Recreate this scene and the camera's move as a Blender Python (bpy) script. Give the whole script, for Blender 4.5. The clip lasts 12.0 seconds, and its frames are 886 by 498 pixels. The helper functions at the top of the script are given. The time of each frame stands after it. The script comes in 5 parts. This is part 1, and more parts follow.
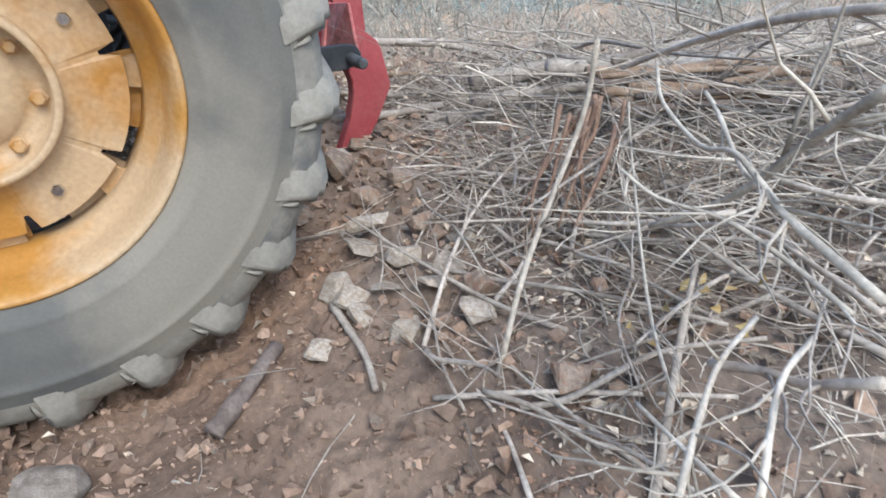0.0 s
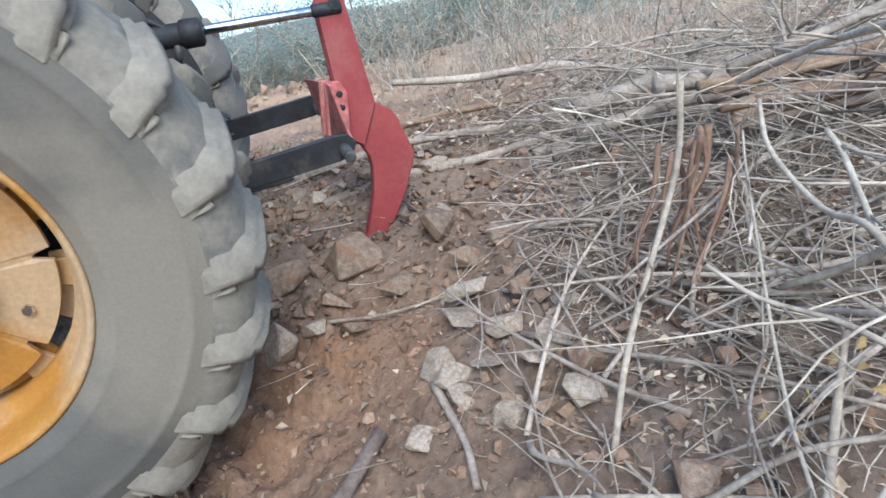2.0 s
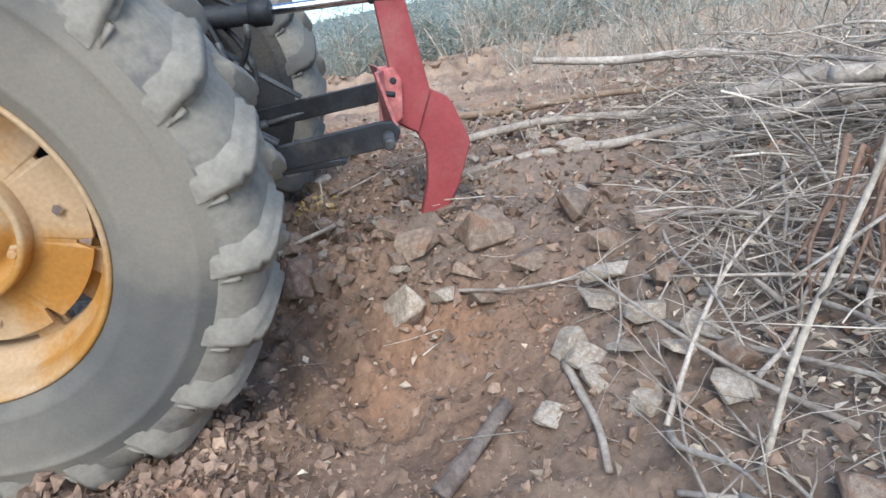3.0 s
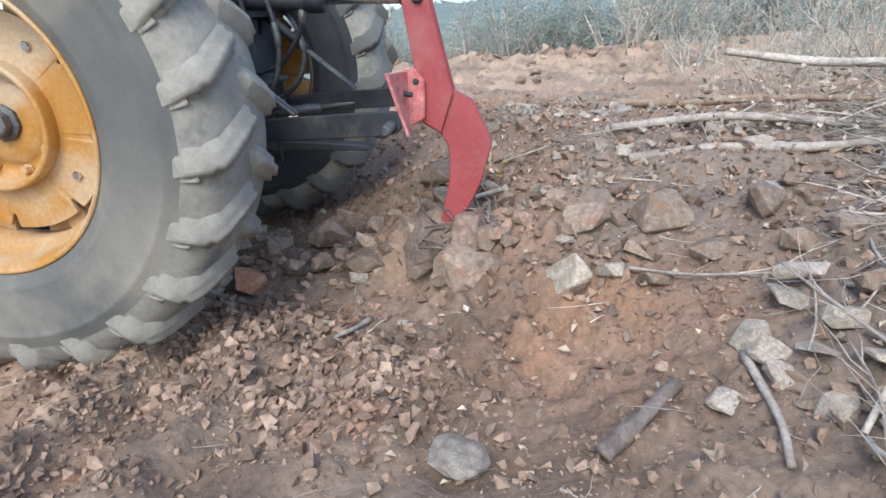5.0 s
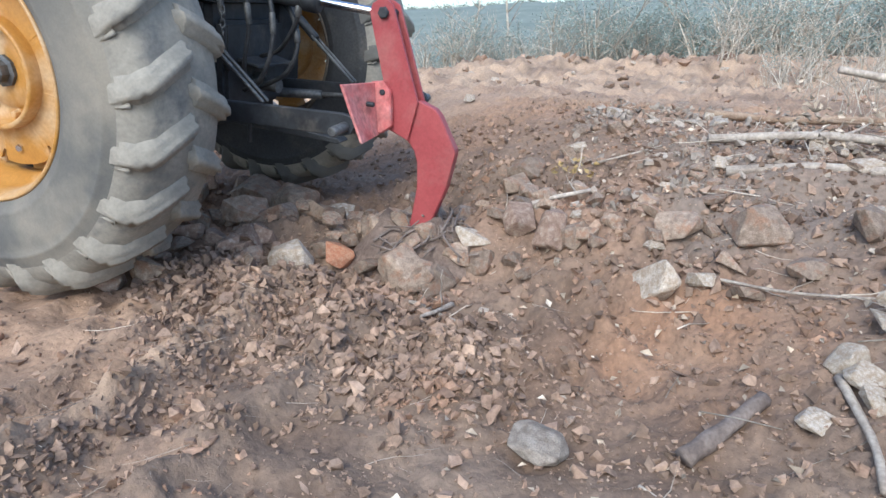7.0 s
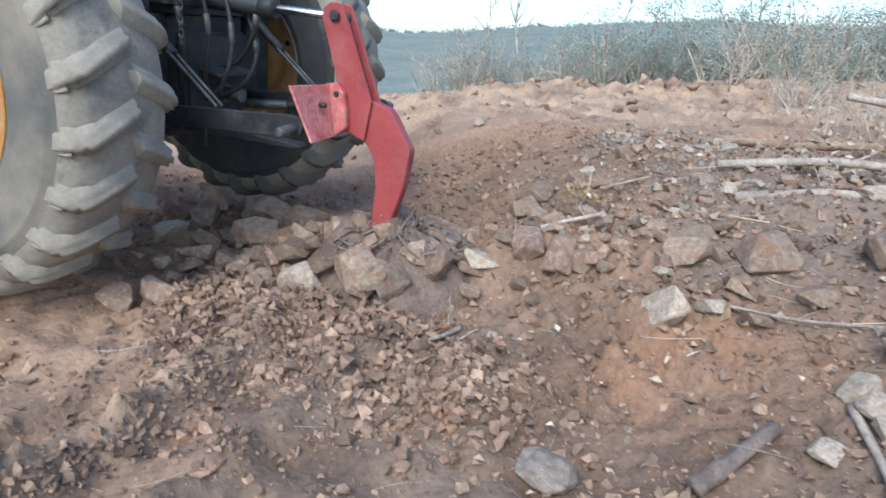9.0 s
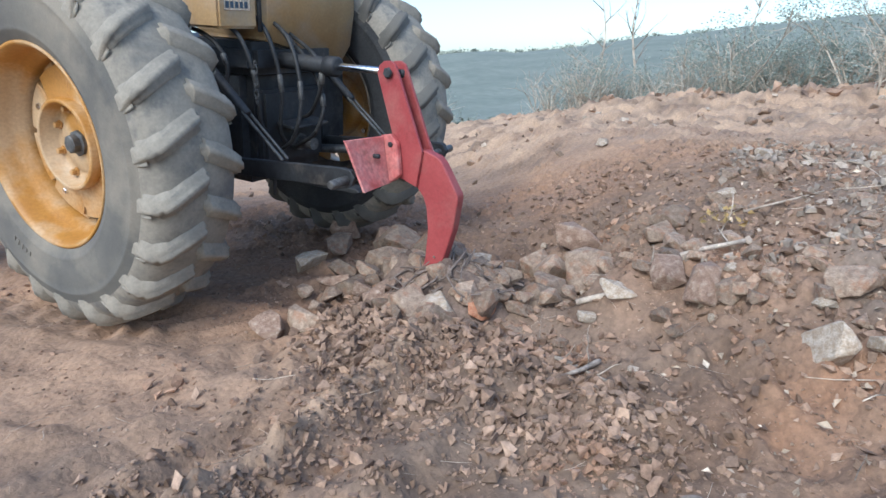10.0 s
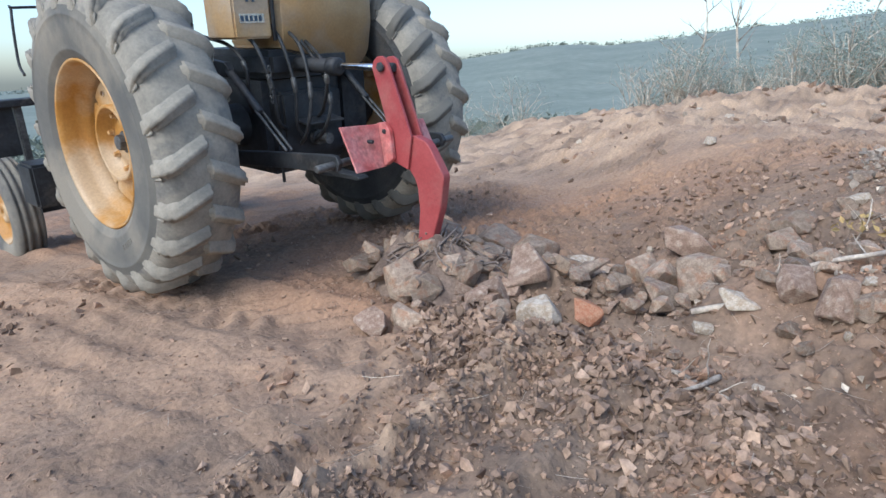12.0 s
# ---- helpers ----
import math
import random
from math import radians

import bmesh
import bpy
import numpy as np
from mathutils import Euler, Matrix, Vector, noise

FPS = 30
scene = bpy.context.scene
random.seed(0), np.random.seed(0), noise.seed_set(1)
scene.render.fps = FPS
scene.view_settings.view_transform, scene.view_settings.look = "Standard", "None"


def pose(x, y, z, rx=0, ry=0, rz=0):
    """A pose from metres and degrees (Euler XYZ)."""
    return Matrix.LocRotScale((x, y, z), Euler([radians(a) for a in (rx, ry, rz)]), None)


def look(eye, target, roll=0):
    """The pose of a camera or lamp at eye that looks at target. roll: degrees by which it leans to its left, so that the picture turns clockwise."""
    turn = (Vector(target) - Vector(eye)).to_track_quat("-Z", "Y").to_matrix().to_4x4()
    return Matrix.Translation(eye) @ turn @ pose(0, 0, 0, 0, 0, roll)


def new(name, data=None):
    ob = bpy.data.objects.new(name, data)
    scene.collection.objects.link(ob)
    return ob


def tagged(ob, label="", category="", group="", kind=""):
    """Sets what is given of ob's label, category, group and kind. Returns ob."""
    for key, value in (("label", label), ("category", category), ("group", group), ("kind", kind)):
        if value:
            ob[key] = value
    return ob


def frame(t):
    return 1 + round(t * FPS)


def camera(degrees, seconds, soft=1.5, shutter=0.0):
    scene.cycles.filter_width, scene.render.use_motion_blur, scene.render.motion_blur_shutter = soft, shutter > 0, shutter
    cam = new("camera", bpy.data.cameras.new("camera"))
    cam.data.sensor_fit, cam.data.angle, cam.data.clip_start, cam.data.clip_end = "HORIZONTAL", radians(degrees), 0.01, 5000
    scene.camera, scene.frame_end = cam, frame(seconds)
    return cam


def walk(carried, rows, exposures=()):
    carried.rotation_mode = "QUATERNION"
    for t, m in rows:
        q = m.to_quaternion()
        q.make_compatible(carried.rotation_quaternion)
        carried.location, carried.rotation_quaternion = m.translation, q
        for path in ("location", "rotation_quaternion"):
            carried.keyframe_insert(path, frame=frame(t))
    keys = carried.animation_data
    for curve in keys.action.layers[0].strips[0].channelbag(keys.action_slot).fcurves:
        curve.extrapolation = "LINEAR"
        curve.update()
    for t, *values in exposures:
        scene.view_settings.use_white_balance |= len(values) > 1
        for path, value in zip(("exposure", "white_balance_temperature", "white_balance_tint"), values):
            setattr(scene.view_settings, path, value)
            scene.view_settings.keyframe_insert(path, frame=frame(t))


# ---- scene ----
cam = camera(69.69, 12.0, soft=1.5, shutter=0.25)
walk(cam, [
    (0.0, look((-2.562, -3.943, 1.061), (0.054, -4.985, 0.026), -0.27)),
    (0.5, look((-2.493, -4.005, 1.117), (0.231, -4.829, 0.167), -1.55)),
    (1.0, look((-2.441, -4.162, 1.152), (0.322, -4.768, 0.153), -7.88)),
    (1.5, look((-2.437, -4.173, 1.158), (0.381, -4.660, 0.252), -10.01)),
    (2.0, look((-2.431, -4.164, 1.162), (0.397, -4.541, 0.234), -11.00)),
    (2.5, look((-2.420, -4.040, 1.134), (0.457, -4.139, 0.289), -9.84)),
    (2.7, look((-2.419, -4.034, 1.142), (0.446, -4.034, 0.253), -9.24)),
    (4.3, look((-2.466, -3.919, 1.085), (0.373, -3.584, 0.174), -4.10)),
    (4.5, look((-2.484, -3.867, 1.088), (0.342, -3.494, 0.153), -3.34)),
    (5.0, look((-2.512, -3.817, 1.084), (0.271, -3.202, 0.147), -1.85)),
    (5.5, look((-2.535, -3.795, 1.067), (0.225, -3.140, 0.092), 0.01)),
    (6.0, look((-2.560, -3.769, 1.074), (0.188, -3.046, 0.113), -0.34)),
    (6.5, look((-2.590, -3.733, 1.078), (0.126, -2.873, 0.136), 1.16)),
    (7.0, look((-2.601, -3.733, 1.075), (0.099, -2.839, 0.122), 2.04)),
    (7.2, look((-2.598, -3.746, 1.070), (0.119, -2.911, 0.108), 2.47)),
    (8.8, look((-2.602, -3.746, 1.073), (0.118, -2.893, 0.136), 3.23)),
    (9.0, look((-2.606, -3.731, 1.087), (0.109, -2.788, 0.227), 2.29)),
    (9.5, look((-2.620, -3.680, 1.116), (-0.008, -2.460, 0.286), -0.32)),
    (10.0, look((-2.632, -3.642, 1.138), (-0.115, -2.208, 0.356), -1.19)),
    (10.5, look((-2.641, -3.602, 1.141), (-0.205, -2.053, 0.326), -1.07)),
    (11.0, look((-2.647, -3.536, 1.158), (-0.301, -1.853, 0.344), -1.08)),
    (11.5, look((-2.638, -3.516, 1.156), (-0.319, -1.786, 0.363), -1.14)),
    (12.0, look((-2.645, -3.517, 1.154), (-0.343, -1.767, 0.357), -1.50)),
], exposures=[(0.0, 0.98, 5550, 5), (1.0, 0.95, 5550, 5), (2.0, 0.90, 5550, 5), (4.5, 1.03, 5550, 5), (7.0, 1.08, 5550, 5), (9.0, 0.98, 5550, 5), (12.0, 0.86, 5550, 5)])

# ---------------------------------------------------------------- light
world = bpy.data.worlds.new("sky")
scene.world = world
world.use_nodes = True
wn = world.node_tree.nodes
sky = wn.new("ShaderNodeTexSky")
sky.sky_type, sky.sun_disc = "NISHITA", False
sky.sun_elevation, sky.sun_rotation = radians(44), radians(-92)
sky.air_density, sky.dust_density = 1.0, 2.0
world.node_tree.links.new(sky.outputs[0], wn["Background"].inputs[0])
wn["Background"].inputs[1].default_value = 0.15
sun = new("sun", bpy.data.lights.new("sun", "SUN"))
sun.data.energy, sun.data.angle, sun.data.color = 1.0, radians(24), (1.0, 0.93, 0.83)
sun.matrix_world = look((-8, -0.3, 7.7), (0, 0, 0))

# ---------------------------------------------------------------- materials
def material(name, dark, light, rough=0.9, metal=0.0, scale=6.0, fine=60.0, bump=0.3, dist=0.01, third=None, third_scale=1.5, third_amount=0.5, rand=0.0, spread=(0.35, 0.65), zones=(), grit=(0.72, 1.2)):
    """Two tones by a coarse noise, a fine grain on top, a third tone in large patches, and relief."""
    m = bpy.data.materials.new(name)
    m.use_nodes = True
    n, l = m.node_tree.nodes, m.node_tree.links
    b = n["Principled BSDF"]
    tc = n.new("ShaderNodeTexCoord")
    def noi(s, d=4.0, r=0.6):
        x = n.new("ShaderNodeTexNoise")
        x.inputs["Scale"].default_value, x.inputs["Detail"].default_value, x.inputs["Roughness"].default_value = s, d, r
        l.new(tc.outputs["Object"], x.inputs["Vector"])
        return x
    def ramp(src, lo, hi):
        x = n.new("ShaderNodeMapRange")
        x.inputs["From Min"].default_value, x.inputs["From Max"].default_value = lo, hi
        l.new(src, x.inputs["Value"])
        return x.outputs["Result"]
    def mix(fac, a, c, mode="MIX"):
        x = n.new("ShaderNodeMix")
        x.data_type, x.blend_type = "RGBA", mode
        for sock, v in ((x.inputs[0], fac), (x.inputs[6], a), (x.inputs[7], c)):
            if hasattr(v, "is_linked"):
                l.new(v, sock)
            else:
                sock.default_value = v if isinstance(v, float) else (*v, 1)
        return x.outputs[2]
    big, small = noi(scale), noi(fine, 3.0)
    col = mix(ramp(big.outputs[0], *spread), dark, light)
    if third:
        pat = noi(third_scale, 5.0)
        lo = 0.62 - 0.3 * third_amount
        col = mix(ramp(pat.outputs[0], lo, lo + 0.14), col, third)
    for attr, tone in zones:
        at = n.new("ShaderNodeAttribute")
        at.attribute_name = attr
        col = mix(at.outputs["Fac"], col, tone)
    grain = n.new("ShaderNodeMapRange")
    grain.inputs["From Min"].default_value, grain.inputs["From Max"].default_value = 0.3, 0.7
    grain.inputs["To Min"].default_value, grain.inputs["To Max"].default_value = grit
    l.new(small.outputs[0], grain.inputs["Value"])
    val = grain.outputs["Result"]
    if rand:
        oi = n.new("ShaderNodeObjectInfo")
        ge = n.new("ShaderNodeNewGeometry")
        add = n.new("ShaderNodeMath"); add.operation = "ADD"
        l.new(oi.outputs["Random"], add.inputs[0]); l.new(ge.outputs["Random Per Island"], add.inputs[1])
        fr = n.new("ShaderNodeMath"); fr.operation = "FRACT"
        l.new(add.outputs[0], fr.inputs[0])
        rr = n.new("ShaderNodeMapRange")
        rr.inputs["To Min"].default_value, rr.inputs["To Max"].default_value = 1 - rand, 1 + rand
        l.new(fr.outputs[0], rr.inputs["Value"])
        mu = n.new("ShaderNodeMath"); mu.operation = "MULTIPLY"
        l.new(val, mu.inputs[0]); l.new(rr.outputs["Result"], mu.inputs[1])
        val = mu.outputs[0]
    hsv = n.new("ShaderNodeHueSaturation")
    l.new(col, hsv.inputs["Color"]); l.new(val, hsv.inputs["Value"])
    l.new(hsv.outputs[0], b.inputs["Base Color"])
    b.inputs["Roughness"].default_value, b.inputs["Metallic"].default_value = rough, metal
    bp = n.new("ShaderNodeBump")
    bp.inputs["Strength"].default_value, bp.inputs["Distance"].default_value = bump, dist
    mid = noi(fine * 0.45, 5.0, 0.7)
    height = mid.outputs[0]
    if zones:
        vo = n.new("ShaderNodeTexVoronoi")
        vo.inputs["Scale"].default_value = 38.0
        l.new(tc.outputs["Object"], vo.inputs["Vector"])
        sub = n.new("ShaderNodeMath")
        sub.operation = "SUBTRACT"
        l.new(height, sub.inputs[0])
        weak = n.new("ShaderNodeMath")
        weak.operation = "MULTIPLY"
        weak.inputs[1].default_value = 0.3
        l.new(vo.outputs["Distance"], weak.inputs[0])
        l.new(weak.outputs[0], sub.inputs[1])
        height = sub.outputs[0]
    l.new(height, bp.inputs["Height"])
    l.new(bp.outputs[0], b.inputs["Normal"])
    return m


SOIL = material("soil", (0.158, 0.106, 0.072), (0.268, 0.188, 0.128), 0.97, scale=2.2, fine=36, bump=0.6, dist=0.022, grit=(0.76, 1.18), third=(0.285, 0.180, 0.117), third_scale=0.55, third_amount=0.46, zones=(("fresh", (0.35, 0.190, 0.104)), ("tan", (0.50, 0.345, 0.222)), ("humus", (0.225, 0.17, 0.128)), ("scrub", (0.215, 0.236, 0.190)), ("scrub_dark", (0.176, 0.196, 0.158))))
# Distance haze is put into the pale grey-green of this hillside.
HILL = material("hazy far hillside", (0.178, 0.200, 0.160), (0.225, 0.245, 0.196), 0.97, scale=0.07, fine=0.5, bump=0.0, grit=(0.86, 1.1))
ROCK = material("pale rock", (0.225, 0.160, 0.112), (0.41, 0.312, 0.228), 0.92, scale=7, fine=45, bump=0.7, dist=0.012, rand=0.32, third=(0.31, 0.182, 0.115), third_scale=5, third_amount=0.42)
GREYSTONE = material("grey stone", (0.24, 0.19, 0.145), (0.41, 0.345, 0.275), 0.92, scale=6, fine=45, bump=0.6, rand=0.28)
WHITE_ROCK = material("white rock", (0.36, 0.27, 0.185), (0.55, 0.475, 0.385), 0.85, scale=9, fine=40, bump=0.6, rand=0.1)
ORANGE_ROCK = material("orange rock", (0.40, 0.15, 0.07), (0.48, 0.26, 0.15), 0.85, scale=11, fine=50, bump=0.5)
RED_ROCK = material("red-brown rock", (0.235, 0.147, 0.102), (0.385, 0.272, 0.198), 0.92, scale=8, fine=45, bump=0.7, dist=0.012, rand=0.2, third=(0.45, 0.36, 0.28), third_scale=7, third_amount=0.22)
CLOD = material("broken soil", (0.215, 0.140, 0.095), (0.375, 0.258, 0.178), 0.97, scale=5, fine=60, bump=0.7, rand=0.42, third=(0.345, 0.205, 0.128), third_scale=2.0, third_amount=0.3)
BARK = material("dead wood", (0.29, 0.235, 0.185), (0.52, 0.445, 0.36), 0.9, scale=9, fine=70, bump=0.6, dist=0.005, rand=0.25)
SPOIL = material("torn soil", (0.15, 0.105, 0.08), (0.25, 0.18, 0.135), 0.97, scale=9, fine=60, bump=1.0, dist=0.02)
SPLIT = material("split wood", (0.25, 0.16, 0.10), (0.40, 0.29, 0.195), 0.88, scale=12, fine=90, bump=0.6, rand=0.1)
TWIG = material("dry twigs", (0.28, 0.225, 0.17), (0.64, 0.56, 0.45), 0.9, scale=5, fine=60, bump=0.2, rand=0.55)
DRY = material("pale dry stems", (0.36, 0.305, 0.235), (0.59, 0.515, 0.41), 0.9, scale=11, fine=70, bump=0.5, dist=0.004, rand=0.35)
MUDLOG = material("muddy wood", (0.14, 0.105, 0.085), (0.25, 0.20, 0.165), 0.92, scale=14, fine=80, bump=0.6, dist=0.006)
LITTER = material("dry leaves", (0.31, 0.24, 0.17), (0.58, 0.48, 0.36), 0.9, scale=3, fine=50, bump=0.2, rand=0.5)
YLEAF = material("yellow leaves", (0.36, 0.23, 0.08), (0.44, 0.34, 0.15), 0.8, scale=8, fine=50, bump=0.2, rand=0.3)
# Leaves paler than foliage: the haze over the bushes is in the colour.
SCRUB = material("hazy scrub leaves", (0.25, 0.30, 0.26), (0.34, 0.385, 0.335), 0.9, scale=0.4, fine=8, bump=0.2, rand=0.12)
# Scrub tone lightened so that its colour carries the distance haze.
FARSCRUB = material("hazy far scrub", (0.172, 0.193, 0.154), (0.212, 0.232, 0.186), 0.95, scale=0.05, fine=0.8, bump=0.1, dist=0.3, rand=0.1)
TYRE = material("dusty rubber", (0.104, 0.100, 0.090), (0.175, 0.160, 0.132), 0.88, scale=2.0, fine=120, bump=0.2, dist=0.004, grit=(0.92, 1.06), third=(0.245, 0.215, 0.168), third_scale=1.4, third_amount=0.5)
TREAD = material("dust-caked rubber", (0.226, 0.205, 0.168), (0.338, 0.302, 0.242), 0.92, scale=5, fine=60, bump=0.3, dist=0.006, grit=(0.86, 1.1), third=(0.17, 0.16, 0.143), third_scale=7, third_amount=0.32, rand=0.08)
SHADED_RUBBER = material("less dusty black rubber with shade", (0.022, 0.024, 0.026), (0.05, 0.05, 0.05), 0.8, scale=3, fine=80, bump=0.2, dist=0.004, third=(0.09, 0.08, 0.066), third_scale=2.5, third_amount=0.25)
YELLOW = material("dusty yellow paint", (0.40, 0.185, 0.032), (0.49, 0.25, 0.052), 0.5, grit=(0.86, 1.08), scale=4, fine=70, bump=0.15, dist=0.003, third=(0.50, 0.35, 0.20), third_scale=2.2, third_amount=0.62)
# Faded, dusty paint, lightened further so its colour carries exhaust haze.
FADED = material("faded yellow paint", (0.40, 0.245, 0.10), (0.50, 0.335, 0.165), 0.6, grit=(0.9, 1.08), scale=3, fine=60, bump=0.12, dist=0.003, third=(0.43, 0.325, 0.215), third_scale=2.5, third_amount=0.55)
RED = material("red paint", (0.27, 0.034, 0.038), (0.335, 0.062, 0.06), 0.55, grit=(0.88, 1.1), scale=4, fine=80, bump=0.15, dist=0.003, third=(0.33, 0.105, 0.09), third_scale=3, third_amount=0.36)
ROOT = material("brown roots", (0.20, 0.115, 0.075), (0.33, 0.215, 0.145), 0.9, scale=8, fine=60, bump=0.4, rand=0.3)
PINK = material("scuffed red paint", (0.48, 0.10, 0.09), (0.58, 0.26, 0.23), 0.6, scale=9, fine=40, bump=0.15, third=(0.30, 0.12, 0.10), third_scale=14, third_amount=0.2)
BLACK = material("greasy black iron", (0.012, 0.013, 0.015), (0.035, 0.038, 0.042), 0.62, scale=6, fine=40, bump=0.3, third=(0.06, 0.053, 0.046), third_scale=5, third_amount=0.25)
GREY = material("worn steel", (0.07, 0.07, 0.07), (0.16, 0.158, 0.15), 0.55, metal=0.4, scale=12, fine=60, bump=0.2)
RIM_BROWN = material("dark brown inner rim", (0.06, 0.048, 0.036), (0.125, 0.098, 0.07), 0.9, scale=7, fine=50, bump=0.4, dist=0.006)
CHROME = material("bright rod", (0.62, 0.64, 0.66), (0.75, 0.76, 0.77), 0.18, metal=1.0, scale=5, fine=60, bump=0.02)
HOSE = material("rubber hose", (0.015, 0.016, 0.018), (0.045, 0.045, 0.045), 0.6, scale=12, fine=60, bump=0.1)
INK = material("dark lettering", (0.04, 0.07, 0.10), (0.06, 0.09, 0.13), 0.6)

# ---------------------------------------------------------------- mesh tools
def finish(name, verts, faces, mat, smooth=False):
    me = bpy.data.meshes.new(name)
    me.from_pydata([tuple(v) for v in verts], [], [tuple(f) for f in faces])
    me.materials.append(mat)
    if smooth:
        me.polygons.foreach_set("use_smooth", [True] * len(me.polygons))
    me.update()
    return me


def part(name, bm, mat, parent, label="", smooth=False):
    """One mesh object under a thing or a part."""
    if isinstance(bm, bmesh.types.BMesh):
        me = bpy.data.meshes.new(name)
        bmesh.ops.recalc_face_normals(bm, faces=bm.faces)
        bm.to_mesh(me)
        bm.free()
        me.materials.append(mat)
        if smooth:
            me.polygons.foreach_set("use_smooth", [True] * len(me.polygons))
    else:
        me = bm
    ob = new(name, me)
    ob.parent = parent
    return tagged(ob, label=label)


def box(lo, hi, bevel=0.008):
    bm = bmesh.new()
    bmesh.ops.create_cube(bm, size=1)
    lo, hi = Vector(lo), Vector(hi)
    for v in bm.verts:
        v.co = Vector(((lo + hi) / 2)[i] + v.co[i] * (hi - lo)[i] for i in range(3))
    if bevel:
        bmesh.ops.bevel(bm, geom=bm.edges[:], offset=bevel, segments=2, affect="EDGES")
    return bm


def prism(poly, x0, x1, bevel=0.004):
    """A plate with an outline in (y, z), from x0 to x1."""
    bm = bmesh.new()
    vs = [bm.verts.new((x0, y, z)) for y, z in poly]
    f = bm.faces.new(vs)
    ext = bmesh.ops.extrude_face_region(bm, geom=[f])
    bmesh.ops.translate(bm, verts=[v for v in ext["geom"] if isinstance(v, bmesh.types.BMVert)], vec=(x1 - x0, 0, 0))
    if bevel:
        bmesh.ops.bevel(bm, geom=bm.edges[:], offset=bevel, segments=1, affect="EDGES")
    return bm


def lathe(profile, n=64, closed=False):
    """Turns (radius, x) pairs round the x axis."""
    bm = bmesh.new()
    rings = []
    for r, x in profile:
        rings.append([bm.verts.new((x, r * math.cos(2 * math.pi * k / n), r * math.sin(2 * math.pi * k / n))) for k in range(n)])
    pairs = list(zip(rings, rings[1:])) + ([(rings[-1], rings[0])] if closed else [])
    for a, b in pairs:
        for k in range(n):
            bm.faces.new((a[k], a[(k + 1) % n], b[(k + 1) % n], b[k]))
    if not closed:
        bm.faces.new(rings[0][::-1])
        bm.faces.new(rings[-1])
    return bm


def tube_data(path, radii, sides=6):
    """Vertices and faces of a tapered tube along a path."""
    pts = [Vector(p) for p in path]
    verts, faces = [], []
    up = Vector((0.31, 0.17, 0.93))
    for i, p in enumerate(pts):
        d = (pts[min(i + 1, len(pts) - 1)] - pts[max(i - 1, 0)]).normalized()
        a = d.cross(up)
        a = (a if a.length > 0.05 else d.cross(Vector((1, 0, 0)))).normalized()
        b = d.cross(a)
        for k in range(sides):
            w = 2 * math.pi * k / sides
            verts.append(p + (a * math.cos(w) + b * math.sin(w)) * radii[i])
    for i in range(len(pts) - 1):
        for k in range(sides):
            faces.append((i * sides + k, i * sides + (k + 1) % sides, (i + 1) * sides + (k + 1) % sides, (i + 1) * sides + k))
    faces.append(tuple(range(sides))[::-1])
    faces.append(tuple((len(pts) - 1) * sides + k for k in range(sides)))
    return verts, faces


def joined(name, chunks, mat, smooth=False):
    verts, faces = [], []
    for v, f in chunks:
        o = len(verts)
        verts += [tuple(p) for p in v]
        faces += [tuple(i + o for i in g) for g in f]
    return finish(name, verts, faces, mat, smooth)


def tube(name, path, radii, mat, parent, sides=10, label=""):
    radii = radii if isinstance(radii, (list, tuple)) else [radii] * len(path)
    return part(name, finish(name, *tube_data(path, radii, sides), mat, True), None, parent, label)


def rod(name, a, b, r, mat, parent, sides=14, label=""):
    """A straight round bar with chamfered ends."""
    a, b = Vector(a), Vector(b)
    d = (b - a).normalized() * min(r * 0.3, 0.01)
    ob = tube(name, [a, a + d, b - d, b], [r * 0.75, r, r, r * 0.75], mat, parent, sides, label)
    ob.data.polygons.foreach_set("use_smooth", [len(p.vertices) == 4 for p in ob.data.polygons])
    return ob


def bent(points, n=8):
    """A smooth path through control points."""
    p = [Vector(q) for q in points]
    p = [p[0] * 2 - p[1]] + p + [p[-1] * 2 - p[-2]]
    out = []
    for i in range(1, len(p) - 2):
        for k in range(n):
            t = k / n
            out.append(0.5 * ((2 * p[i]) + (p[i + 1] - p[i - 1]) * t + (2 * p[i - 1] - 5 * p[i] + 4 * p[i + 1] - p[i + 2]) * t * t + (3 * p[i] - p[i - 1] - 3 * p[i + 1] + p[i + 2]) * t ** 3))
    return out + [p[-2]]

# ---------------------------------------------------------------- ground
TABLE = np.random.RandomState(7).rand(256, 256)


def vnoise(x, y):
    xi, yi = np.floor(x).astype(int), np.floor(y).astype(int)
    fx, fy = x - xi, y - yi
    fx, fy = fx * fx * (3 - 2 * fx), fy * fy * (3 - 2 * fy)
    g = lambda a, b: TABLE[a % 256, b % 256]
    return (g(xi, yi) * (1 - fx) + g(xi + 1, yi) * fx) * (1 - fy) + (g(xi, yi + 1) * (1 - fx) + g(xi + 1, yi + 1) * fx) * fy - 0.5


def fbm(x, y, octaves=4):
    return sum(vnoise(x * 2 ** k + 17.3 * k, y * 2 ** k + 5.1 * k) * 0.55 ** k for k in range(octaves))


def step(v, a, b):
    t = np.clip((v - a) / (b - a), 0, 1)
    return t * t * (3 - 2 * t)


def rip_x(y):
    """The line along which the shank goes."""
    return np.interp(y, [-4.8, -3.2, -1.45, 3.0], [0.33, 0.24, 0.0, -0.05])


def rut_x(y):
    """The line of the near rear wheel."""
    return np.interp(y, [-4.0, -3.4, -1.8, 0.0, 4.0], [-0.72, -0.75, -0.73, -0.865, -0.9])


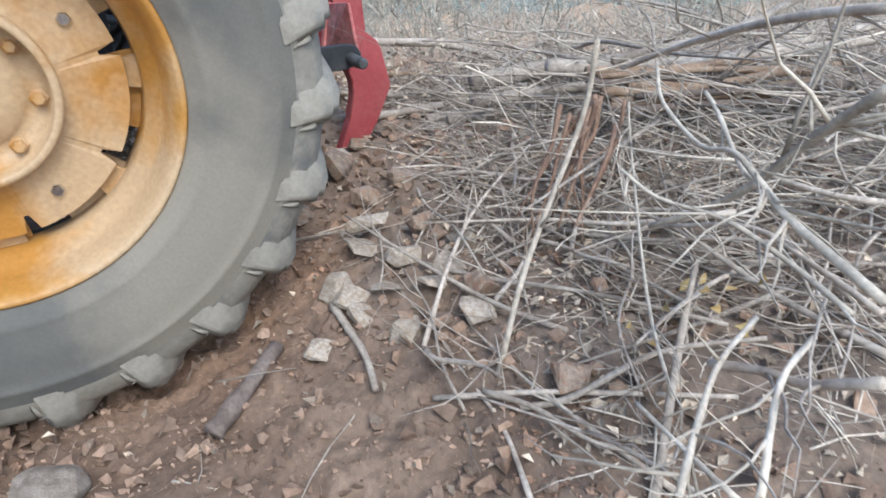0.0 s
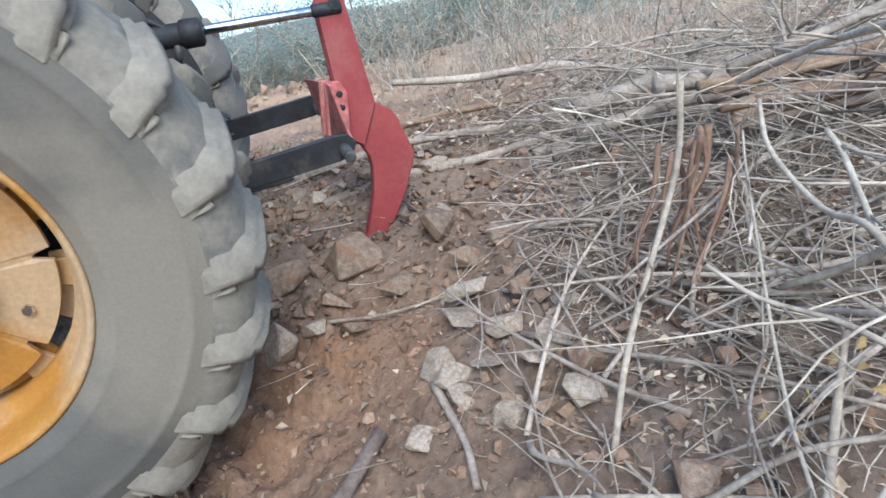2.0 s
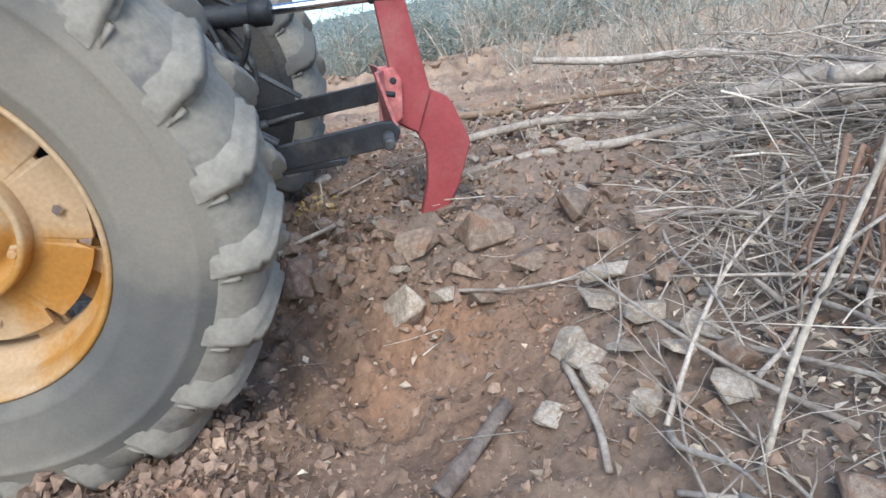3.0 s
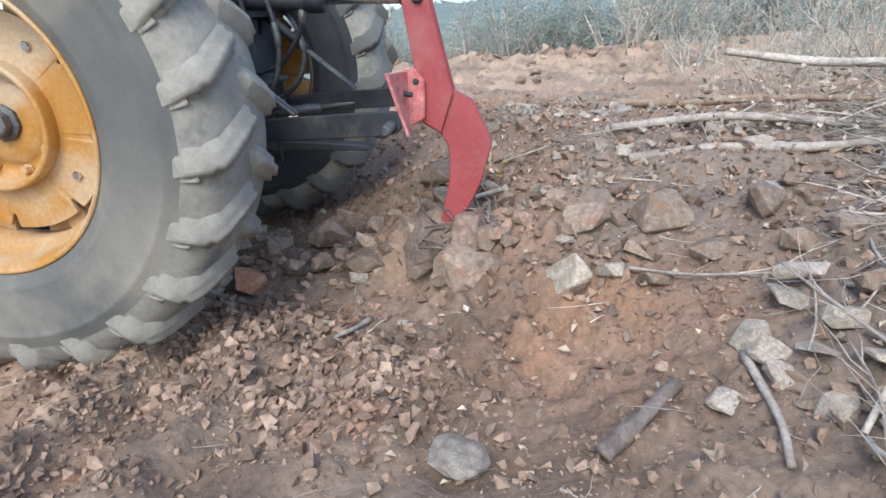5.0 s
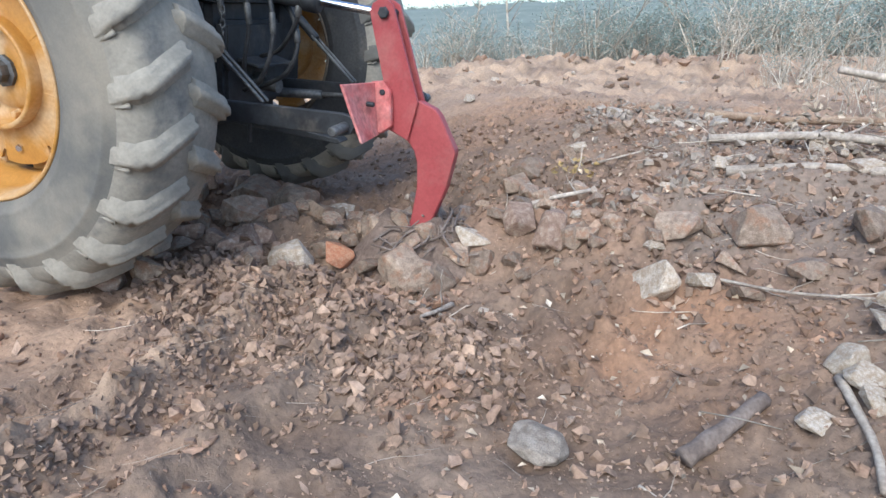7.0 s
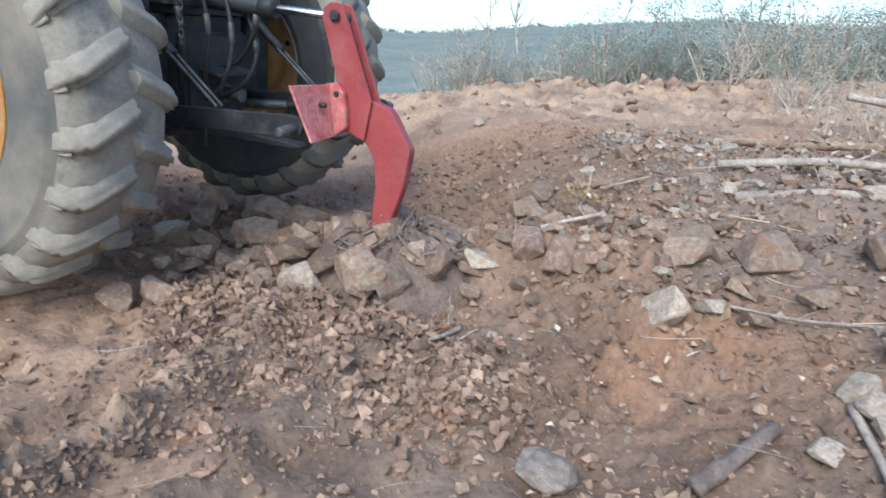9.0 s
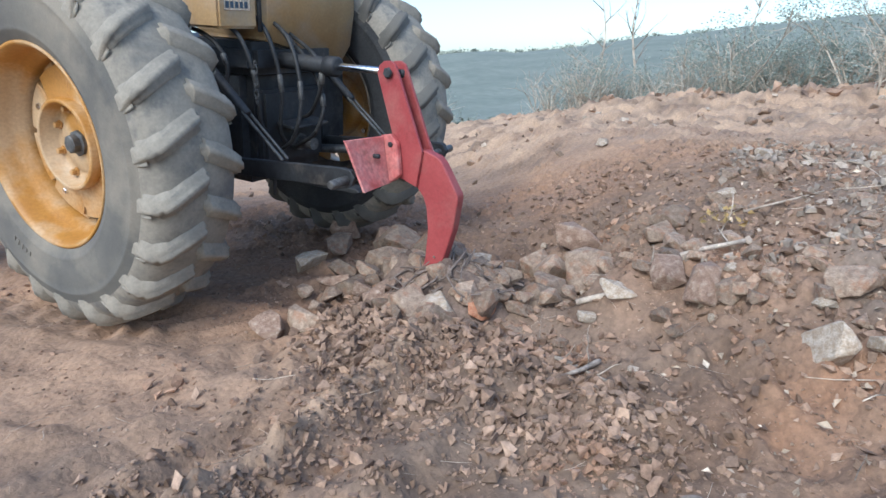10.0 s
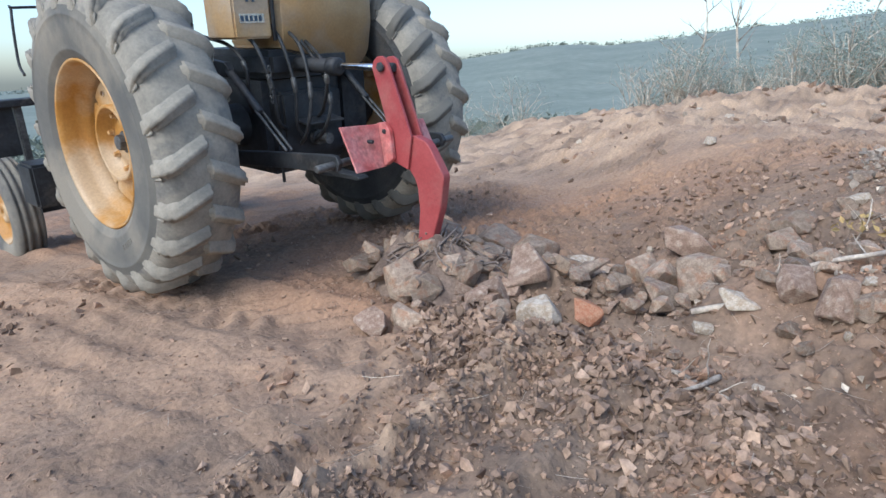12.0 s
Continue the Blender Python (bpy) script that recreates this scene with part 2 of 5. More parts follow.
def land(x, y):
    """Height of the ground without its small roughness."""
    u = 0.6 * x - 0.8 * y
    fade = 1 - 0.45 * step(x, 2.5, 9)
    h = 0.57 * step(u, 2.1, 4.0) * fade
    h = h + 0.045 * np.clip(u - 5, 0, 40) * step(-y, 1.5, 6)
    r = np.hypot(x + 2.6, y + 3.6)
    az = np.degrees(np.arctan2(x + 2.6, y + 3.6))
    h = h - 0.095 * np.clip(y, 0, 40)
    # spoil ridge across the slope, and the fall behind it
    crest = step(-y, -2.2, 1.2) * (0.75 + 0.9 * vnoise(y * 0.45 + 3.1, y * 0 + 2.2))
    h = h + 0.10 * crest * fbm(x * 0.9 + 2, y * 0.9, 4) * np.exp(-((x - 11) / 4) ** 2)
    h = h + 0.34 * crest * np.exp(-((x - 11.3 - 0.5 * vnoise(y * 0.3, x * 0)) / 1.7) ** 2)
    h = h - 0.16 * np.clip(x - 13.5, 0, 34) * step(-y, -30, -4) - 0.05 * np.clip(x - 13.5, 0, 34)
    # far hills
    elev = np.interp(az, [-180, -20, 20, 56, 70, 86, 100, 130, 180], [0.03, -0.012, -0.008, 0.021, 0.040, 0.052, 0.06, 0.05, 0.03])
    bumps = 0.010 * vnoise(az * 0.13, az * 0) + 0.004 * vnoise(az * 0.6, az * 0 + 3)
    top = 1.15 + 330 * (elev + bumps)
    k = step(r, 60, 330)
    h = h * (1 - k) + top * k
    return h


def ground(x, y):
    x, y = np.asarray(x, float), np.asarray(y, float)
    h = land(x, y)
    near = 1 - step(np.hypot(x, y + 3), 5, 16)
    h = h + near * (0.030 * fbm(x * 1.6, y * 1.6) + 0.022 * fbm(x * 6, y * 6, 3)) + (1 - near) * 0.25 * fbm(x * 0.5, y * 0.5) * step(np.hypot(x, y), 5, 14) + 0.13 * (np.abs(fbm(x * 1.7, y * 2.4, 4)) * 2 - 0.3) * step(x, 2.5, 6) * (1 - step(x, 14, 20))
    rough = near * (0.35 + 0.65 * step(fbm(x * 1.1 + 9, y * 1.1), -0.1, 0.15))
    rough = rough * (0.6 + 0.4 * step(x, -1.15, -0.75)) * (0.4 + 0.6 * step(-y, 1.9, 2.4) + 0.6 * step(x, -0.6, -0.2) * (1 - step(-y, 1.9, 2.4)))
    h = h + rough * 0.052 * (np.abs(fbm(x * 13, y * 13, 3)) * 2 - 0.3)
    old = step(-(x - rut_x(y)), 0.36, 0.5) * (1 - step(-(x - rut_x(y)), 0.9, 1.15)) * step(y, -3.6, -2.8)
    h = h + old * 0.017 * np.sin((x - rut_x(y) + 0.05 * fbm(x * 2, y * 2, 2)) * 2 * math.pi / 0.25) * (0.6 + fbm(x * 3, y * 3, 2))
    # pressed edges of older tracks that run across
    for y0, high, wide in ((-2.31, 0.125, 0.06), (-2.44, -0.055, 0.055), (-2.04, 0.065, 0.05), (-2.13, -0.03, 0.04), (-2.74, 0.080, 0.06), (-1.80, 0.03, 0.045), (-1.55, 0.025, 0.04)):
        q = y + 0.05 * fbm(x * 2.1 + y0 * 3, x * 0 + y0, 3) - y0
        h = h + high * np.exp(-(q / wide) ** 2) * (0.55 + 1.3 * np.abs(fbm(x * 5 + y0, y * 5, 3))) * (1 - step(x, -0.75, -0.3)) * step(x, -3.2, -2.2)
    h = h - 0.02 * np.exp(-((y + 2.53) / 0.13) ** 2) * (1 - step(x, -0.9, -0.6)) * step(x, -3.2, -2.2)
    # rip line: loose spoil heaved up on both sides of a shallow trough
    d = x - rip_x(y)
    live = 1 - step(y, -1.25, -0.75)
    h = h + live * 0.14 * np.exp(-(np.abs(d - 0.05) / 0.26) ** 2.5) * (0.75 + 1.2 * fbm(x * 3, y * 3, 3)) * step(y, -4.2, -3.2)
    h = h + step(-y, 2.2, 3.0) * 0.05 * np.exp(-((d - 0.5) / 0.5) ** 2) * fbm(x * 4, y * 4, 3)
    h = h + (0.05 + 0.10 * fbm(x * 5 + 3, y * 5, 3)) * np.exp(-((x + 0.55 - 0.19 * (y + 2.5)) / 0.27) ** 2) * step(y, -3.7, -3.2) * (1 - step(y, -2.0, -1.6))
    # slot where the shank first went in
    h = h - 0.12 * np.exp(-((d - 0.0) / 0.17) ** 4) * (1 - step(y, -4.4, -4.0)) * step(y, -5.35, -4.95)
    # wheel rut with the print of the tread
    e = x - rut_x(y)
    rut = np.exp(-(e / 0.25) ** 4) * step(y, -2.6, -1.9) * (1 - step(y, 3.0, 4.0))
    chev = np.sin((y + 0.9 * np.abs(e)) * 2 * math.pi / 0.205)
    print_ = step(y, -2.5, -1.5) * (0.5 + 1.3 * fbm(x * 2.2, y * 2.2, 2))
    h = h + rut * (-0.03 + 0.02 * chev * print_ * np.exp(-(e / 0.24) ** 6)) + 0.035 * np.exp(-((np.abs(e) - 0.32) / 0.08) ** 2) * step(y, -2.6, -1.9) * (1 - step(y, 3, 4)) * (0.6 + fbm(x * 4, y * 4, 2))
    # scooped hollow where the tyre spun
    h = h - 0.10 * np.exp(-((x + 0.62) / 0.33) ** 2 - ((y + 3.75) / 0.42) ** 2)
    scoop = np.exp(-((x + 0.45) / 0.36) ** 4 - ((y + 3.62) / 0.42) ** 4)
    h = h + scoop * 0.034 * np.sin((0.57 * x - 0.82 * y + 0.07 * fbm(x * 3, y * 3, 3)) * 2 * math.pi / 0.17) * (0.5 + 1.4 * fbm(x * 2.5 + 1, y * 2.5, 2))
    return h


def at_ground(x, y):
    return float(ground(np.array([x]), np.array([y]))[0])


def lines(lo, hi, fine, out, n, reach):
    mid = np.arange(lo, hi + 1e-6, fine)
    grow = np.geomspace(0.12, out, n)
    a, b = np.arange(lo - reach[0], lo - 0.05, 0.1), np.arange(hi + 0.1, hi + reach[1], 0.1)
    return np.concatenate([(a[0] - np.cumsum(grow))[::-1], a, mid, b, b[-1] + np.cumsum(grow)])


gx, gy = lines(-2.4, 3.2, 0.02, 42, 62, (0.3, 12.0)), lines(-6.2, 1.2, 0.02, 42, 62, (4.0, 5.0))
XX, YY = np.meshgrid(gx, gy)
ZZ = ground(XX, YY)
nx, ny = len(gx), len(gy)
idx = np.arange(nx * ny).reshape(ny, nx)
quads = np.stack([idx[:-1, :-1], idx[:-1, 1:], idx[1:, 1:], idx[1:, :-1]], -1).reshape(-1, 4)
me = bpy.data.meshes.new("ground")
me.vertices.add(nx * ny)
me.vertices.foreach_set("co", np.stack([XX, YY, ZZ], -1).astype(np.float32).ravel())
me.loops.add(quads.size)
me.loops.foreach_set("vertex_index", quads.ravel().astype(np.int32))
me.polygons.add(len(quads))
me.polygons.foreach_set("loop_start", np.arange(0, quads.size, 4, dtype=np.int32))
me.polygons.foreach_set("use_smooth", np.ones(len(quads), dtype=bool))
me.update(calc_edges=True)
mottle = 0.75 + 1.1 * fbm(XX * 2.3, YY * 2.3, 4)
hollow = np.exp(-((XX + 0.50) / 0.36) ** 2 - ((YY + 4.0) / 0.45) ** 2)
fresh = np.clip((1.1 * hollow + 0.5 * step(YY, -2.6, -1.2) * (1 - step(XX, 1.5, 4)) + 0.35 * step(XX, 1.0, 2.5) * (1 - step(XX, 4, 7))) * mottle, 0, 1)
tan = np.clip(step(XX, 1.6, 5.0) * (1 - step(XX, 14, 20)) * mottle * 0.9 + 0.34 * step(YY, -2.6, -1.9) * (1 - step(XX, -0.9, -0.4)) * mottle + 0.6 * np.exp(-((YY + 2.31 + 0.05 * fbm(XX * 2.1 - 6.93, XX * 0 - 2.31, 3)) / 0.07) ** 2) * (1 - step(XX, -0.75, -0.3)) * step(XX, -3.2, -2.2) * mottle, 0, 1)
humus = np.clip(step(0.6 * XX - 0.8 * YY, 2.5, 3.3) * (1 - step(YY, -4.0, -3.6)) * (1 - step(XX, 0.2, 3.0)) * (1 - hollow) * mottle * 1.3, 0, 1)
far = np.hypot(XX + 2.6, YY + 3.6)
# far ground takes the scrub tones, which have haze mixed into them
scrub = step(far, 20, 32)
scrub_dark = scrub * np.clip(0.45 + 1.5 * fbm(XX * 0.05, YY * 0.05, 3) + 1.2 * fbm(XX * 0.21, YY * 0.21, 3), 0, 1)
for key, values in (("fresh", fresh), ("tan", tan), ("humus", humus), ("scrub", scrub), ("scrub_dark", scrub_dark)):
    me.attributes.new(key, "FLOAT", "POINT").data.foreach_set("value", values.astype(np.float32).ravel())
me.materials.append(SOIL)
me.materials.append(HILL)
me.polygons.foreach_set("material_index", (far[:-1, :-1].ravel() > 34).astype(np.int32))
tagged(new("ground", me), label="bare reddish dry soil with ruts and a rubble bank", category="ground", kind="structure")

# ---------------------------------------------------------------- tractor
tractor = tagged(new("tractor"), label="dusty yellow farm tractor with big ribbed rear tyres", category="tractor")


def tall(r):
    """Spreads the tyre's radii from the bead out to 0.883 m at the tread."""
    return r if r < 0.5 else 0.5 + (r - 0.5) * 1.168


def bar_mesh(side, mat):
    """One slanted tread bar, from the shoulder to past the middle."""
    st = [(0.232, 0.0, 0.685, 0.690), (0.233, 0.005, 0.70, 0.752), (0.216, 0.025, 0.71, 0.802), (0.165, 0.085, 0.755, 0.822), (0.09, 0.160, 0.775, 0.827), (0.01, 0.225, 0.78, 0.828), (-0.012, 0.240, 0.78, 0.818)]
    verts, faces = [], []
    for (x, phi, r0, r1), k in zip(st, (0.45, 0.8, 1, 1, 1, 1, 0.85)):
        r0, r1, phi = tall(r0), tall(r1), phi * 0.62
        for w, r in ((0.078, r0), (0.042, r1), (-0.036, r1), (-0.074, r0)):
            a = -phi + w * k
            verts.append((side * x, r * math.cos(a), r * math.sin(a)))
    for i in range(len(st) - 1):
        for k in range(3):
            faces.append((i * 4 + k, i * 4 + k + 1, i * 4 + k + 5, i * 4 + k + 4))
    faces += [(0, 1, 2, 3), tuple(len(st) * 4 - 4 + k for k in (3, 2, 1, 0))]
    bm = bmesh.new()
    vs = [bm.verts.new(v) for v in verts]
    for f in faces:
        bm.faces.new([vs[i] for i in f])
    bmesh.ops.recalc_face_normals(bm, faces=bm.faces)
    bmesh.ops.bevel(bm, geom=[e for e in bm.edges if len(e.link_faces) == 2 and e.calc_face_angle(0) > 0.5], offset=0.018, segments=2, affect="EDGES")
    me = bpy.data.meshes.new("tread_bar")
    bm.to_mesh(me)
    bm.free()
    me.materials.append(mat)
    me.polygons.foreach_set("use_smooth", [True] * len(me.polygons))
    return me


# Far wheel's inner bars use the darker rubber to imitate shade under the tractor.
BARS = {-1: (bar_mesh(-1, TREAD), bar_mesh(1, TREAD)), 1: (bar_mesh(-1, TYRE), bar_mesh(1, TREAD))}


def rear_wheel(out):
    """A rear wheel about its own centre; out is -1 or 1, the side that faces away from the tractor."""
    o = out
    rim = lathe([(0.470, 0.205 * o), (0.462, 0.212 * o), (0.452, 0.205 * o), (0.440, 0.178 * o), (0.432, 0.12 * o), (0.424, 0.085 * o), (0.398, 0.06 * o), (0.394, -0.03 * o), (0.425, -0.08 * o), (0.44, -0.18 * o), (0.46, -0.21 * o), (0.472, -0.20 * o), (0.455, -0.16 * o), (0.437, -0.07 * o), (0.408, -0.03 * o), (0.41, 0.07 * o), (0.437, 0.10 * o), (0.452, 0.17 * o)], 96, True)
    wheel = part("rear_wheel", rim, YELLOW, tractor, "yellow steel rim with a big dusty tyre", True)
    # The rim's inner half is dark brown.
    wheel.data.materials.append(RIM_BROWN)
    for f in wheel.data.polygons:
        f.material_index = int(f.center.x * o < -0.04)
    prof = [(0.455, -0.19), (0.475, -0.207), (0.505, -0.222), (0.512, -0.2285), (0.520, -0.2285), (0.527, -0.2285), (0.56, -0.237), (0.63, -0.238), (0.655, -0.2365), (0.660, -0.2395), (0.667, -0.2345), (0.70, -0.225), (0.748, -0.205), (0.784, -0.16), (0.796, -0.08), (0.799, 0.0)]
    prof = [(tall(r), x) for r, x in prof]
    prof = prof + [(r, -x) for r, x in prof[-2::-1]] + [(0.45, 0.12), (0.45, -0.12)]
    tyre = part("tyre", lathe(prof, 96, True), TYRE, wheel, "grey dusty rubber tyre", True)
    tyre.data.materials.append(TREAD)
    # Inner sidewall: less dust, and the shade beneath the tractor put into its black.
    tyre.data.materials.append(SHADED_RUBBER)
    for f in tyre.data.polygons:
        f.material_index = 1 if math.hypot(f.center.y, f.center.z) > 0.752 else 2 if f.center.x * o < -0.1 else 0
    for k in range(22):
        for s in (0, 1):
            bar = part("tread_bar", BARS[o][s], None, wheel)
            bar.matrix_basis = pose(0, 0, 0, (k + 0.5 * s) * 360 / 22)
    # dished centre, with notched edge
    bm = bmesh.new()
    n = 192
    outer = []
    for k in range(n):
        r = 0.318 if k % 24 < 2 else 0.362
        outer.append(bm.verts.new((0.035 * o, r * math.cos(2 * math.pi * k / n), r * math.sin(2 * math.pi * k / n))))
    inner = [bm.verts.new((0.05 * o, 0.20 * math.cos(2 * math.pi * k / n), 0.20 * math.sin(2 * math.pi * k / n))) for k in range(n)]
    back = [bm.verts.new(v.co + Vector((-0.014 * o, 0, 0))) for v in outer]
    for k in range(n):
        j = (k + 1) % n
        bm.faces.new((outer[k], outer[j], inner[j], inner[k]))
        bm.faces.new((outer[k], outer[j], back[j], back[k]))
    part("wheel_disc", bm, YELLOW, wheel, "notched yellow wheel disc")
    for k in range(8):
        band = lathe([(0.402, -0.034 * o), (0.402, -0.022 * o), (0.335, -0.022 * o), (0.335, -0.034 * o)], 96, True)
        bmesh.ops.delete(band, geom=[f for f in band.faces if not 2 <= (math.degrees(math.atan2(f.calc_center_median().z, f.calc_center_median().y)) - 45 * k) % 360 <= 33], context="FACES")
        part("rim_band", band, YELLOW, wheel)
    part("hub_ring", lathe([(0.215, 0.03 * o), (0.215, 0.095 * o), (0.209, 0.10 * o), (0.198, 0.10 * o), (0.194, 0.095 * o), (0.190, 0.02 * o), (0.14, 0.012 * o), (0.135, 0.022 * o), (0.06, 0.022 * o), (0.055, 0.02 * o), (0.05, -0.03 * o), (0.20, -0.03 * o)], 72, True), YELLOW, wheel, "", True)
    part("hub", lathe([(0.062, 0.0), (0.062, 0.035 * o), (0.045, 0.04 * o), (0.043, 0.07 * o), (0.036, 0.074 * o)], 8), GREY, wheel, "grey hub nut")
    for k in range(8):
        a = 2 * math.pi * (k + 0.5) / 8
        nut = part("wheel_nut", lathe([(0.022, 0.0), (0.022, 0.008 * o), (0.016, 0.009 * o), (0.015, 0.03 * o), (0.012, 0.033 * o)], 6), YELLOW, wheel)
        nut.matrix_basis = pose(0.015 * o, 0.165 * math.cos(a), 0.165 * math.sin(a))
    for k in range(8):
        a = 2 * math.pi * k / 8 + 0.2
        ear = [(0.41, -0.045), (0.35, -0.034), (0.315, -0.026), (0.30, 0.0), (0.315, 0.026), (0.35, 0.034), (0.41, 0.045)]
        ob = part("rim_lug", prism([(r * math.cos(t / r), r * math.sin(t / r)) for r, t in ear], -0.012 * o, 0.004 * o, 0.002), YELLOW, wheel)
        ob.matrix_basis = pose(0, 0, 0, math.degrees(a))
        if k % 2 == 0:
            bolt = part("bolt", lathe([(0.017, -0.01 * o), (0.017, 0.05 * o), (0.013, 0.055 * o)], 6), CHROME, wheel, "bright steel clamp bolt")
            bolt.matrix_basis = pose(0, 0.295 * math.cos(a + 0.28), 0.295 * math.sin(a + 0.28))
    for k in range(5):
        mark = part("sidewall_mark", box((0.2385 * o - 0.002, -0.006, -0.014), (0.2385 * o + 0.002, 0.006, 0.014), 0.0), TYRE, wheel)
        mark.matrix_basis = pose(0, 0, 0, 108 + 3.2 * k) @ pose(0, 0, 0.58)
    return wheel


WHEEL_X = -0.915, 0.930
wheels = rear_wheel(-1), rear_wheel(1)


def front_wheel(out):
    o = out
    wheel = part("front_wheel", lathe([(0.275, 0.09 * o), (0.268, 0.095 * o), (0.258, 0.09 * o), (0.24, 0.03 * o), (0.10, 0.02 * o), (0.09, 0.06 * o), (0.04, 0.07 * o), (0.03, -0.05 * o), (0.23, -0.02 * o), (0.275, -0.09 * o)], 48, True), YELLOW, tractor, "small front wheel", True)
    prof = [(0.265, -0.085), (0.30, -0.105), (0.38, -0.118), (0.44, -0.11), (0.475, -0.085), (0.478, -0.07), (0.462, -0.062), (0.462, -0.05), (0.49, -0.045), (0.494, -0.02), (0.476, -0.014)]
    prof = prof + [(r, -x) for r, x in prof[::-1]] + [(0.26, 0.05), (0.26, -0.05)]
    part("tyre", lathe(prof, 64, True), TYRE, wheel, "ribbed grey front tyre", True)
    return wheel


fronts = front_wheel(-1), front_wheel(1)
FRONT_POS = (-0.93, 2.62, -0.88), (0.95, 2.62, -0.88)

# rear castings
part("axle_housing", lathe([(0.09, -0.88), (0.10, -0.84), (0.105, -0.62), (0.15, -0.58), (0.15, -0.50), (0.12, -0.46), (0.14, -0.20), (0.21, -0.12), (0.21, 0.36), (0.14, 0.44), (0.12, 0.70), (0.15, 0.74), (0.15, 0.82), (0.105, 0.86), (0.09, 0.95)], 28), BLACK, tractor, "greasy black rear axle housing", True)
part("gearbox", box((-0.20, -0.34, -0.30), (0.40, 1.5, 0.34), 0.05), BLACK, tractor, "black gearbox casing")
part("valve_block", box((0.36, -0.34, -0.16), (0.64, 0.20, 0.40), 0.04), BLACK, tractor, "oily black housing")
part("brake_housing", lathe([(0.17, -0.66), (0.20, -0.64), (0.20, -0.46), (0.17, -0.44)], 32), BLACK, tractor, "", True)
part("cover", box((-0.14, -0.40, -0.20), (0.34, -0.33, 0.22), 0.02), BLACK, tractor)
part("lift_case", box((-0.22, -0.42, 0.30), (0.42, 0.5, 0.47), 0.04), BLACK, tractor, "black hydraulic lift casing")
part("power_shaft", lathe([(0.035, -0.10), (0.035, 0.0), (0.05, 0.0), (0.05, 0.06)], 12), GREY, tractor).matrix_basis = pose(0.1, -0.44, -0.08, 0, 0, 90)
part("shield", prism([(-0.52, 0.03), (-0.40, 0.05), (-0.40, 0.03), (-0.52, 0.015)], -0.05, 0.25), BLACK, tractor)
part("engine", box((-0.12, 1.45, -0.15), (0.36, 3.1, 0.72), 0.06), YELLOW, tractor, "yellow bonnet")
part("axle_pivot", box((-0.10, 2.52, -0.84), (0.34, 2.72, -0.10), 0.02), BLACK, tractor)
part("front_axle", box((-0.85, 2.56, -0.94), (0.87, 2.68, -0.82), 0.02), BLACK, tractor)
part("step", box((-0.78, 0.95, -0.30), (-0.25, 1.35, -0.25), 0.012), BLACK, tractor, "dark footplate step")
part("side_frame", box((-0.62, 1.05, -0.26), (-0.50, 1.12, 0.62), 0.012), BLACK, tractor)
part("footplate", box((-0.62, 0.95, 0.26), (0.0, 1.75, 0.31), 0.012), BLACK, tractor)
tube("hand_rail", bent([(-0.86, 1.70, 0.30), (-0.855, 1.78, 0.40), (-0.82, 1.80, 0.74), (-0.79, 1.80, 0.765), (-0.40, 1.80, 0.77)]), 0.010, BLACK, tractor, label="thin dark hand rail")
part("frame_post", box((-0.82, 2.27, -0.42), (-0.765, 2.33, 0.06), 0.008), GREY, tractor, "upright grey frame post")
part("top_bar", prism([(2.24, 0.03), (2.36, 0.03), (2.36, 0.09), (2.24, 0.09)], -1.05, -0.12, 0.008), BLACK, tractor)
part("side_panel", box((-1.02, 2.30, -0.36), (-0.825, 2.325, 0.028), 0.006), BLACK, tractor, "dark side panel")
part("toolbox", box((-0.97, 1.72, -0.70), (-0.76, 2.02, -0.36), 0.02), BLACK, tractor, "black toolbox under the footplate")
part("bracket", box((-0.80, 1.80, -0.42), (-0.20, 1.90, -0.36), 0.008), BLACK, tractor)

# yellow tank and panels over the lift
def tank():
    poly = [(0.66, 1.35), (0.66, 0.62), (0.62, 0.43), (0.54, 0.345), (0.44, 0.325), (-0.08, 0.46), (-0.10, 0.49), (-0.10, 1.35)]
    bm = bmesh.new()
    a = [bm.verts.new((x, -0.40, z)) for x, z in poly]
    f = bm.faces.new(a)
    ext = bmesh.ops.extrude_face_region(bm, geom=[f])
    bmesh.ops.translate(bm, verts=[v for v in ext["geom"] if isinstance(v, bmesh.types.BMVert)], vec=(0, 0.55, 0))
    bmesh.ops.bevel(bm, geom=bm.edges[:], offset=0.02, segments=2, affect="EDGES")
    return bm


part("fuel_tank", tank(), FADED, tractor, "dusty yellow rear tank", True)
badge = part("badge_panel", box((-0.40, -0.40, 0.535), (-0.15, -0.10, 1.35), 0.012), FADED, tractor, "yellow rear panel with dark lettering")
part("badge_plate", box((-0.365, -0.4045, 0.622), (-0.20, -0.3995, 0.672), 0.0), CHROME, badge, "pale badge strip")
for k in range(5):
    part("letter_bar", box((-0.355 + 0.03 * k, -0.4075, 0.632), (-0.337 + 0.03 * k, -0.4047, 0.662), 0.0), INK, badge)
for k in range(2):
    part("letter_bar", box((-0.31 + 0.04 * k, -0.4075, 0.735), (-0.295 + 0.04 * k, -0.3995, 0.80), 0.0), INK, badge)
part("fender", prism([(0.75, 0.93), (0.45, 1.02), (0.1, 1.07), (-0.3, 1.03), (-0.3, 1.05), (0.1, 1.09), (0.45, 1.04), (0.75, 0.95)], -0.62, -0.40, 0.002), FADED, tractor, "yellow mudguard")
